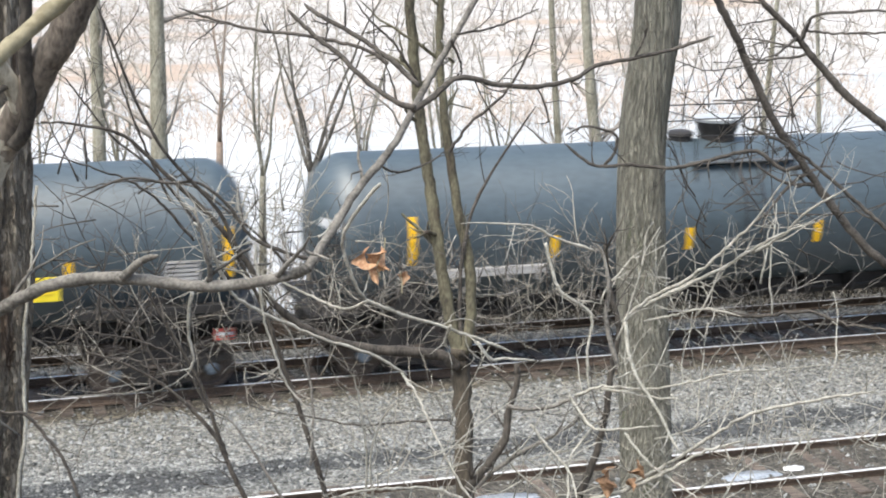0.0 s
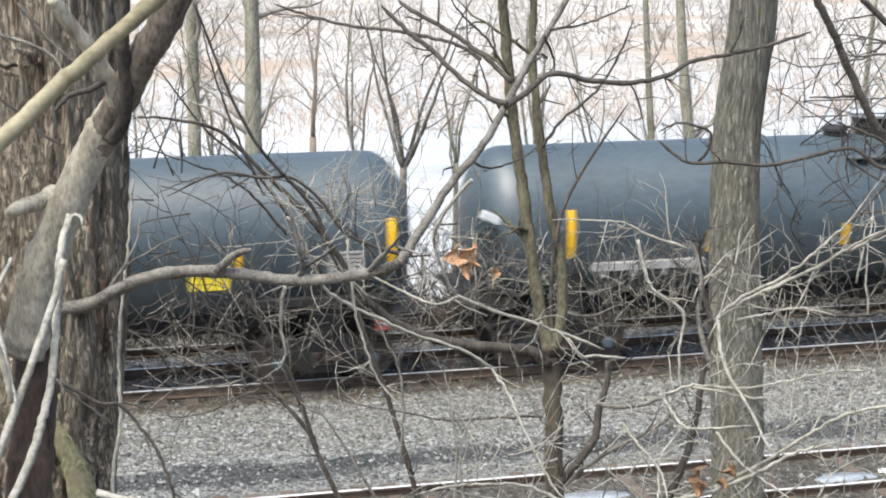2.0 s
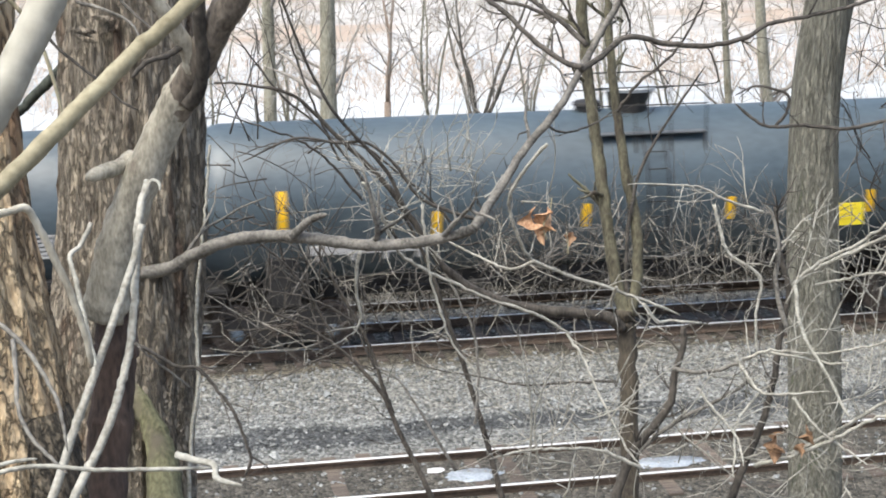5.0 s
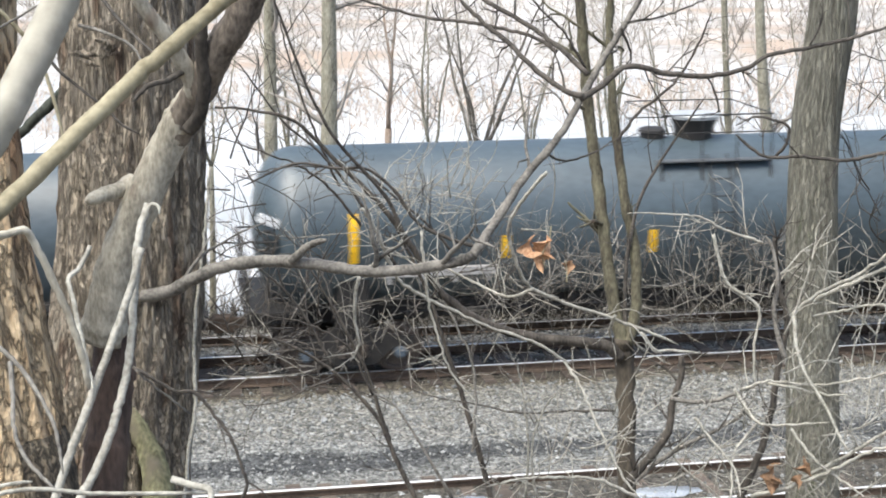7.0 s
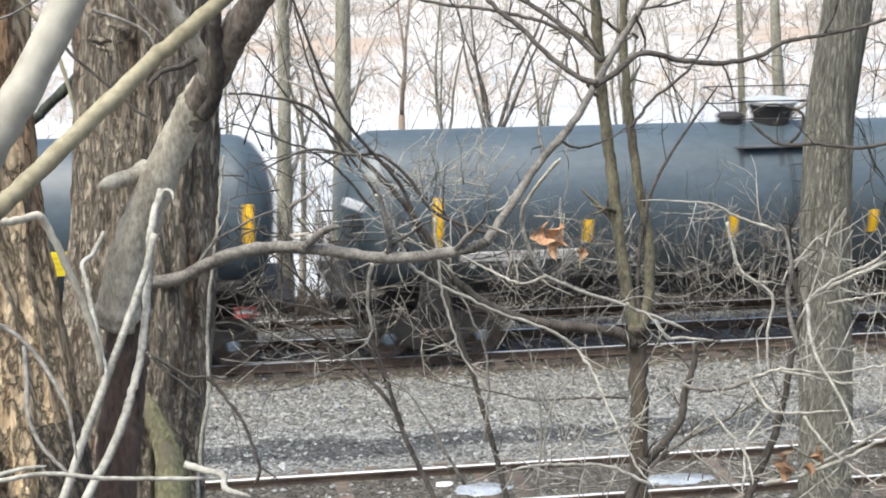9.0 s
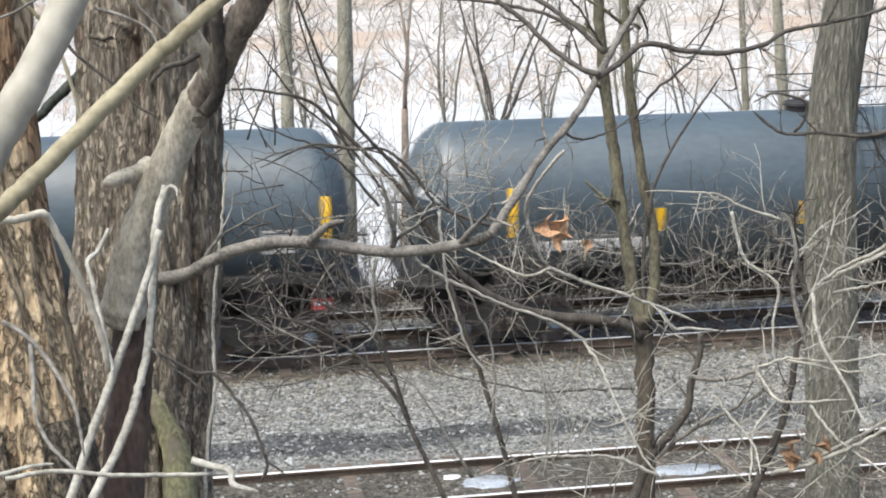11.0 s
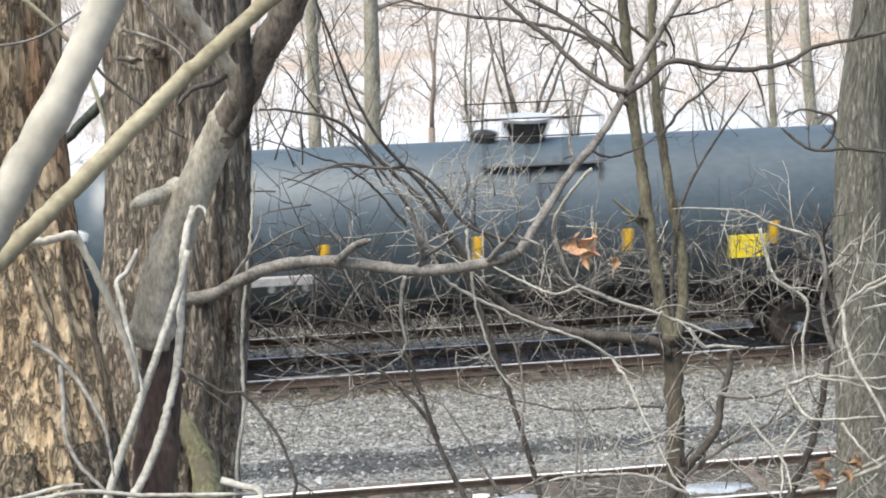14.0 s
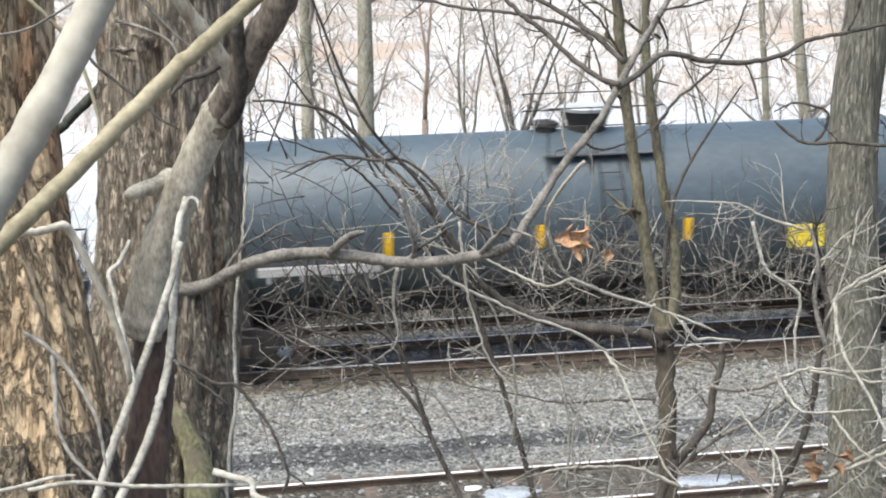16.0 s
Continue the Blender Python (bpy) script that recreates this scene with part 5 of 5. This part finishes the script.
limb(hazel, "stem", [(1.887, 8.038, 5.168), (1.806, 8.145, 5.530), (1.743, 8.202, 5.810), (1.659, 8.263, 6.121), (1.584, 8.285, 6.345), (1.510, 8.308, 6.598), (1.419, 8.319, 6.821), (1.313, 8.326, 7.042)], 0.0177, 0.0077, M_DARKBARK, twigs=7)
limb(hazel, "stem", [(1.499, 8.167, 5.278), (1.402, 8.249, 5.513), (1.303, 8.317, 5.733), (1.224, 8.369, 5.934), (1.084, 8.414, 6.108), (0.948, 8.440, 6.238), (0.765, 8.463, 6.355), (0.552, 8.474, 6.443)], 0.0159, 0.0059, M_DARKBARK, twigs=7)
limb(hazel, "stem", [(1.286, 8.406, 5.802), (1.233, 8.426, 5.964), (1.171, 8.463, 6.187), (1.067, 8.499, 6.410), (0.949, 8.530, 6.634), (0.845, 8.546, 6.826)], 0.0133, 0.0046, M_DARKBARK, twigs=6)
limb(hazel, "stem", [(1.608, 8.238, 5.502), (1.517, 8.266, 5.671), (1.426, 8.287, 5.834), (1.306, 8.319, 6.027), (1.150, 8.323, 6.133)], 0.0098, 0.0040, M_GREYTWIG, twigs=5)
limb(hazel, "stem", [(1.656, 7.935, 5.876), (1.691, 8.005, 6.167), (1.676, 8.042, 6.346), (1.608, 8.087, 6.525), (1.524, 8.129, 6.705), (1.500, 8.163, 6.914)], 0.0084, 0.0032, M_GREYTWIG, twigs=5)
limb(hazel, "branch", [(2.470, 7.998, 6.037), (2.194, 8.036, 6.041), (1.946, 8.055, 6.034), (1.702, 8.086, 6.093), (1.458, 8.109, 6.148), (1.276, 8.124, 6.234)], 0.0069, 0.0025, M_DARKTWIG, twigs=5)
limb(hazel, "branch", [(0.969, 8.365, 6.195), (0.809, 8.317, 6.154), (0.680, 8.263, 6.114), (0.525, 8.221, 6.112), (0.404, 8.187, 6.148)], 0.0061, 0.0019, M_DARKTWIG, twigs=3)
# whips in front
whip = thing("sapling", "thin pale bare whips with a few dried leaves", "sapling")
limb(whip, "whip", [(0.714, 5.255, 7.735), (0.765, 5.285, 7.659), (0.807, 5.307, 7.553), (0.850, 5.332, 7.466), (0.924, 5.357, 7.406), (1.028, 5.375, 7.345), (1.191, 5.373, 7.265), (1.357, 5.368, 7.200), (1.483, 5.364, 7.116)], 0.0065, 0.0055, M_PALE, twigs=4)
limb(whip, "whip", [(1.282, 4.966, 7.890), (1.240, 5.007, 7.829), (1.202, 5.045, 7.757), (1.182, 5.079, 7.694), (1.197, 5.099, 7.612), (1.239, 5.108, 7.511), (1.283, 5.127, 7.461), (1.412, 5.120, 7.401), (1.550, 5.110, 7.353), (1.670, 5.102, 7.303), (1.790, 5.090, 7.250)], 0.0063, 0.0053, M_PALE, twigs=4)
limb(whip, "whip", [(1.274, 5.089, 7.471), (1.200, 5.151, 7.433), (1.118, 5.228, 7.458), (1.035, 5.306, 7.494), (0.968, 5.381, 7.541)], 0.0052, 0.0034, M_PALE, twigs=3)
limb(whip, "whip", [(0.695, 5.210, 7.511), (0.682, 5.218, 7.431), (0.682, 5.223, 7.351), (0.695, 5.225, 7.269), (0.666, 5.237, 7.207)], 0.0065, 0.0040, M_PALE, twigs=2)
limb(whip, "whip", [(0.909, 5.210, 7.659), (0.920, 5.199, 7.523), (0.933, 5.186, 7.397), (0.968, 5.166, 7.272), (1.005, 5.151, 7.173), (1.079, 5.127, 7.076)], 0.0052, 0.0033, M_PALE, twigs=2)
limb(whip, "whip", [(1.503, 4.903, 7.413), (1.510, 4.987, 7.332), (1.550, 5.070, 7.288)], 0.0057, 0.0040, M_PALE, twigs=2)
limb(whip, "whip", [(1.642, 5.047, 7.309), (1.695, 5.048, 7.246), (1.751, 5.063, 7.239), (1.861, 5.057, 7.225)], 0.0059, 0.0048, M_PALE, twigs=2)
dry_leaf(whip, (1.250, 4.978, 7.643), 0.074)
dry_leaf(whip, (1.289, 4.966, 7.637), 0.074)
dry_leaf(whip, (1.283, 4.956, 7.586), 0.063)
dry_leaf(whip, (1.345, 4.936, 7.573), 0.045)
# right-hand shrub
bush = thing("shrub", "tangled bare shrub with pale yellowish twigs", "shrub")
limb(bush, "stem", [(1.579, 5.277, 6.371), (1.698, 5.336, 6.643), (1.781, 5.333, 6.752), (1.845, 5.327, 6.848), (1.863, 5.339, 6.952), (1.894, 5.343, 7.056), (1.897, 5.347, 7.130)], 0.0188, 0.0099, M_DARKBARK, twigs=6)
limb(bush, "stem", [(1.647, 5.339, 6.562), (1.759, 5.327, 6.695), (1.876, 5.296, 6.792), (2.007, 5.250, 6.875), (2.117, 5.207, 6.957)], 0.0101, 0.0064, M_GREYTWIG, twigs=6)
limb(bush, "stem", [(2.015, 5.171, 6.469), (2.095, 5.199, 6.649), (2.159, 5.212, 6.792), (2.202, 5.229, 6.934), (2.238, 5.257, 7.116), (2.265, 5.272, 7.259), (2.240, 5.305, 7.400), (2.226, 5.333, 7.562)], 0.0159, 0.0071, M_DARKBARK, twigs=8)
limb(bush, "stem", [(2.202, 5.124, 7.157), (2.176, 5.180, 7.309), (2.193, 5.204, 7.426), (2.183, 5.236, 7.543), (2.161, 5.255, 7.585)], 0.0097, 0.0042, M_GREYTWIG, twigs=6)
limb(bush, "branch", [(1.850, 5.316, 6.981), (1.923, 5.266, 6.978), (1.993, 5.224, 6.995), (2.053, 5.188, 7.024), (2.078, 5.134, 6.962), (2.105, 5.094, 6.946)], 0.0086, 0.0063, M_GREYTWIG, twigs=5)
limb(bush, "branch", [(1.990, 5.322, 7.584), (2.009, 5.290, 7.476), (2.034, 5.263, 7.409), (2.114, 5.217, 7.354), (2.130, 5.198, 7.306), (2.106, 5.180, 7.208), (2.099, 5.141, 7.074)], 0.0063, 0.0049, M_PALE, twigs=4)
limb(bush, "branch", [(2.049, 5.153, 7.052), (2.125, 5.082, 7.100), (2.247, 4.976, 7.111), (2.366, 4.877, 7.155), (2.479, 4.779, 7.211)], 0.0055, 0.0034, M_PALE, twigs=5)
limb(bush, "branch", [(2.143, 5.125, 7.080), (2.224, 5.015, 7.084), (2.283, 4.914, 7.091), (2.307, 4.835, 7.119)], 0.0055, 0.0034, M_PALE, twigs=5)
limb(bush, "branch", [(2.201, 5.065, 7.337), (2.195, 5.013, 7.229), (2.208, 4.964, 7.162), (2.245, 4.897, 7.079), (2.272, 4.832, 6.997), (2.291, 4.776, 6.935)], 0.0069, 0.0048, M_PALE, twigs=4)
limb(bush, "branch", [(2.167, 4.991, 6.743), (2.263, 4.928, 6.817), (2.355, 4.866, 6.899), (2.441, 4.805, 6.985), (2.546, 4.731, 7.073), (2.671, 4.630, 7.128), (2.758, 4.541, 7.170), (2.841, 4.450, 7.207)], 0.0070, 0.0047, M_PALE, twigs=7)
limb(bush, "branch", [(2.055, 5.020, 6.697), (2.193, 4.908, 6.782), (2.272, 4.816, 6.861), (2.348, 4.725, 6.949), (2.448, 4.611, 7.021)], 0.0084, 0.0047, M_PALE, twigs=7)
limb(bush, "branch", [(2.268, 5.152, 7.353), (2.389, 5.053, 7.443), (2.502, 4.951, 7.531), (2.577, 4.864, 7.616), (2.646, 4.774, 7.690), (2.710, 4.679, 7.744)], 0.0077, 0.0033, M_PALE, twigs=8)
limb(bush, "branch", [(2.230, 5.157, 7.312), (2.300, 5.085, 7.409), (2.417, 4.987, 7.507), (2.512, 4.901, 7.631), (2.569, 4.825, 7.731), (2.638, 4.749, 7.893)], 0.0070, 0.0033, M_PALE, twigs=8)
limb(bush, "branch", [(2.659, 5.018, 7.570), (2.696, 4.899, 7.643), (2.745, 4.780, 7.762), (2.818, 4.640, 7.868)], 0.0063, 0.0033, M_PALE, twigs=6)
limb(bush, "branch", [(2.031, 5.160, 7.051), (2.046, 5.085, 7.011), (2.068, 5.005, 6.973), (2.147, 4.921, 6.992), (2.249, 4.829, 7.024)], 0.0063, 0.0034, M_PALE, twigs=4)
limb(bush, "branch", [(2.096, 5.097, 6.941), (1.991, 5.035, 6.864), (1.949, 4.941, 6.776), (1.910, 4.860, 6.728)], 0.0055, 0.0034, M_PALE, twigs=4)
limb(bush, "branch", [(1.893, 5.178, 6.948), (1.921, 5.074, 6.897), (1.963, 4.958, 6.831), (1.949, 4.860, 6.766)], 0.0055, 0.0034, M_PALE, twigs=4)
limb(bush, "branch", [(2.203, 5.047, 6.930), (2.230, 4.957, 6.876), (2.258, 4.873, 6.842), (2.286, 4.796, 6.827), (2.327, 4.705, 6.798)], 0.0055, 0.0034, M_PALE, twigs=4)
limb(bush, "branch", [(1.514, 5.557, 7.069), (1.556, 5.465, 6.985), (1.592, 5.359, 6.865), (1.645, 5.238, 6.731), (1.682, 5.149, 6.676)], 0.0057, 0.0035, M_PALE, twigs=5)
limb(bush, "branch", [(1.681, 5.147, 6.672), (1.539, 5.164, 6.744), (1.392, 5.159, 6.766), (1.246, 5.145, 6.775), (1.118, 5.116, 6.766)], 0.0070, 0.0041, M_PALE, twigs=5)
limb(bush, "branch", [(1.333, 5.245, 6.664), (1.310, 5.243, 6.836), (1.342, 5.217, 6.990), (1.388, 5.164, 7.087)], 0.0049, 0.0027, M_PALE, twigs=5)
limb(bush, "branch", [(1.294, 5.255, 6.663), (1.303, 5.259, 6.874), (1.278, 5.251, 7.046), (1.251, 5.227, 7.178)], 0.0049, 0.0027, M_PALE, twigs=5)
limb(bush, "branch", [(2.151, 5.253, 7.561), (2.025, 5.259, 7.606), (1.917, 5.256, 7.661), (1.827, 5.238, 7.678), (1.644, 5.247, 7.687)], 0.0055, 0.0027, M_PALE, twigs=5)
limb(bush, "branch", [(2.302, 5.127, 7.316), (2.382, 5.027, 7.362), (2.456, 4.925, 7.401), (2.524, 4.812, 7.396)], 0.0055, 0.0027, M_PALE, twigs=5)
dry_leaf(bush, (2.113, 4.928, 6.815), 0.073, M_LEAFDARK)
dry_leaf(bush, (2.098, 4.917, 6.771), 0.060, M_LEAFDARK)
dry_leaf(bush, (2.202, 4.896, 6.833), 0.060, M_LEAFDARK)
dry_leaf(bush, (2.163, 4.896, 6.789), 0.044, M_LEAFDARK)
# fine twigs
fine = thing("shrub", "dense grey bare twigs of hillside undergrowth", "shrub")
thicket(fine, (1.52, 9.22, 7.03), (0.44, 0.60, 0.24), 20, 0.45, 0.0027, M_PALETWIG)
thicket(fine, (1.02, 9.64, 6.29), (0.50, 0.60, 0.25), 24, 0.50, 0.0036, M_GREYTWIG)
thicket(fine, (1.20, 9.40, 6.27), (0.62, 0.60, 0.28), 16, 0.50, 0.0031, M_PALETWIG)
thicket(fine, (2.81, 10.38, 6.42), (0.74, 0.80, 0.27), 36, 0.50, 0.0038, M_GREYTWIG)
thicket(fine, (3.83, 10.03, 6.34), (0.74, 0.80, 0.27), 42, 0.50, 0.0038, M_GREYTWIG)
thicket(fine, (3.18, 10.23, 6.24), (1.17, 0.80, 0.23), 26, 0.50, 0.0031, M_PALETWIG)
thicket(fine, (4.98, 9.53, 6.44), (0.74, 0.80, 0.35), 42, 0.50, 0.0038, M_GREYTWIG)
thicket(fine, (1.51, 9.61, 6.42), (0.88, 0.80, 0.25), 29, 0.60, 0.0043, M_DARKTWIG)
thicket(fine, (2.02, 9.42, 6.08), (0.71, 0.60, 0.25), 12, 0.50, 0.0031, M_PALETWIG)
thicket(fine, (0.69, 8.85, 7.28), (0.25, 0.60, 0.51), 18, 0.60, 0.0043, M_DARKTWIG)
thicket(fine, (2.47, 5.17, 6.96), (0.25, 0.40, 0.25), 17, 0.35, 0.0018, M_PALETWIG)
thicket(fine, (1.73, 5.90, 6.63), (0.37, 0.40, 0.23), 17, 0.40, 0.0020, M_PALETWIG)
thicket(fine, (3.24, 6.14, 7.89), (0.35, 0.50, 0.40), 34, 0.50, 0.0028, M_DARKTWIG)
thicket(fine, (3.06, 6.26, 8.04), (0.15, 0.50, 0.27), 12, 0.40, 0.0024, M_DARKTWIG)
thicket(fine, (3.39, 5.78, 6.71), (0.37, 0.40, 0.30), 11, 0.40, 0.0020, M_PALETWIG)
thicket(fine, (3.59, 11.15, 6.14), (1.19, 0.80, 0.25), 45, 0.45, 0.0043, M_GREYTWIG)
thicket(fine, (3.67, 11.14, 6.22), (1.19, 0.80, 0.30), 26, 0.45, 0.0036, M_PALETWIG)
thicket(bush, (2.25, 5.15, 6.96), (0.40, 0.30, 0.27), 23, 0.30, 0.0031, M_PALE)
thicket(bush, (1.71, 5.30, 6.81), (0.46, 0.30, 0.19), 21, 0.30, 0.0028, M_PALE)
thicket(bush, (2.45, 5.18, 7.34), (0.33, 0.30, 0.19), 18, 0.30, 0.0031, M_PALE)
thicket(bush, (2.76, 4.88, 6.91), (0.40, 0.30, 0.23), 15, 0.30, 0.0028, M_PALE)
limb(hazel, "branch", [(1.305, 8.282, 6.834), (1.156, 8.295, 7.116), (1.035, 8.278, 7.306), (0.886, 8.256, 7.479), (0.710, 8.228, 7.636), (0.567, 8.196, 7.833), (0.481, 8.147, 7.955)], 0.0100, 0.0036, M_DARKTWIG, twigs=6)
limb(hazel, "branch", [(1.133, 8.353, 7.044), (0.980, 8.327, 7.238), (0.828, 8.285, 7.372), (0.648, 8.234, 7.460), (0.443, 8.180, 7.547), (0.326, 8.111, 7.589)], 0.0087, 0.0027, M_DARKTWIG, twigs=6)
limb(hazel, "branch", [(1.607, 8.245, 6.908), (1.482, 8.231, 7.055), (1.298, 8.225, 7.216), (1.117, 8.209, 7.360), (0.876, 8.177, 7.403), (0.638, 8.131, 7.403), (0.402, 8.067, 7.333)], 0.0075, 0.0027, M_DARKTWIG, twigs=5)
limb(hazel, "branch", [(1.021, 8.407, 7.254), (0.899, 8.365, 7.538), (0.808, 8.305, 7.786), (0.733, 8.236, 8.028), (0.687, 8.155, 8.235)], 0.0075, 0.0027, M_DARKTWIG, twigs=5)
limb(hazel, "branch", [(0.950, 8.192, 6.311), (0.805, 8.204, 6.596), (0.686, 8.174, 6.763), (0.539, 8.135, 6.900), (0.392, 8.076, 6.964), (0.304, 8.011, 7.026)], 0.0075, 0.0027, M_DARKTWIG, twigs=5)
limb(hazel, "branch", [(1.152, 8.120, 6.163), (1.032, 8.110, 6.423), (0.850, 8.067, 6.568), (0.611, 8.008, 6.656), (0.377, 7.938, 6.730)], 0.0075, 0.0027, M_DARKTWIG, twigs=5)
limb(oak, "branch", [(1.123, 4.405, 8.045), (1.202, 4.448, 8.012), (1.300, 4.494, 8.027), (1.383, 4.544, 8.059)], 0.0041, 0.0021, M_DARKTWIG, twigs=5)
limb(twin, "branch", [(2.281, 7.475, 7.599), (2.368, 7.416, 7.744), (2.509, 7.335, 7.888), (2.594, 7.270, 8.054), (2.650, 7.212, 8.244)], 0.0084, 0.0041, M_DARKTWIG, twigs=7)
limb(twin, "branch", [(2.136, 7.564, 7.953), (2.027, 7.540, 8.122), (1.905, 7.512, 8.234), (1.811, 7.473, 8.344)], 0.0070, 0.0041, M_DARKTWIG, twigs=7)
thicket(fine, (0.70, 9.65, 6.23), (0.32, 0.50, 0.25), 32, 0.50, 0.0043, M_DARKTWIG)
thicket(fine, (3.58, 11.11, 5.97), (1.27, 0.80, 0.19), 60, 0.45, 0.0044, M_DARKTWIG)
thicket(whip, (1.26, 7.27, 7.42), (0.27, 0.30, 0.13), 34, 0.34, 0.0030, M_PALE)
limb(whip, "twig", [(1.301, 4.979, 7.709), (1.294, 4.971, 7.664), (1.270, 4.967, 7.618), (1.279, 4.954, 7.573)], 0.0028, 0.0019, M_TAN)
limb(whip, "twig", [(1.343, 4.926, 7.529), (1.345, 4.935, 7.565), (1.343, 4.943, 7.598)], 0.0028, 0.0019, M_TAN)


# ---------------------------------------------------------------- what moves
def motions():
    turn = math.degrees(SPEED / WHEEL_R)
    steps = [k * 2 / FPS for k in range(16 * FPS // 2 + 1)]
    for c, car in enumerate(CARS):
        x = CAR_X - CAR_PITCH * (c - 1)
        walk(car, [(t, pose(x + SPEED * t, TRACK_A, 0)) for t in (0.0, 4.0, 8.0, 12.0, 16.0)])
        for tr in car.children:
            if not tr.name.startswith("truck"):
                continue
            for ws in tr.children:
                if ws.name.startswith("wheelset"):
                    ax = ws.matrix_basis.translation.x
                    walk(ws, [(t, pose(ax, 0, WHEEL_R, 0, turn * t, 0)) for t in steps])


motions()
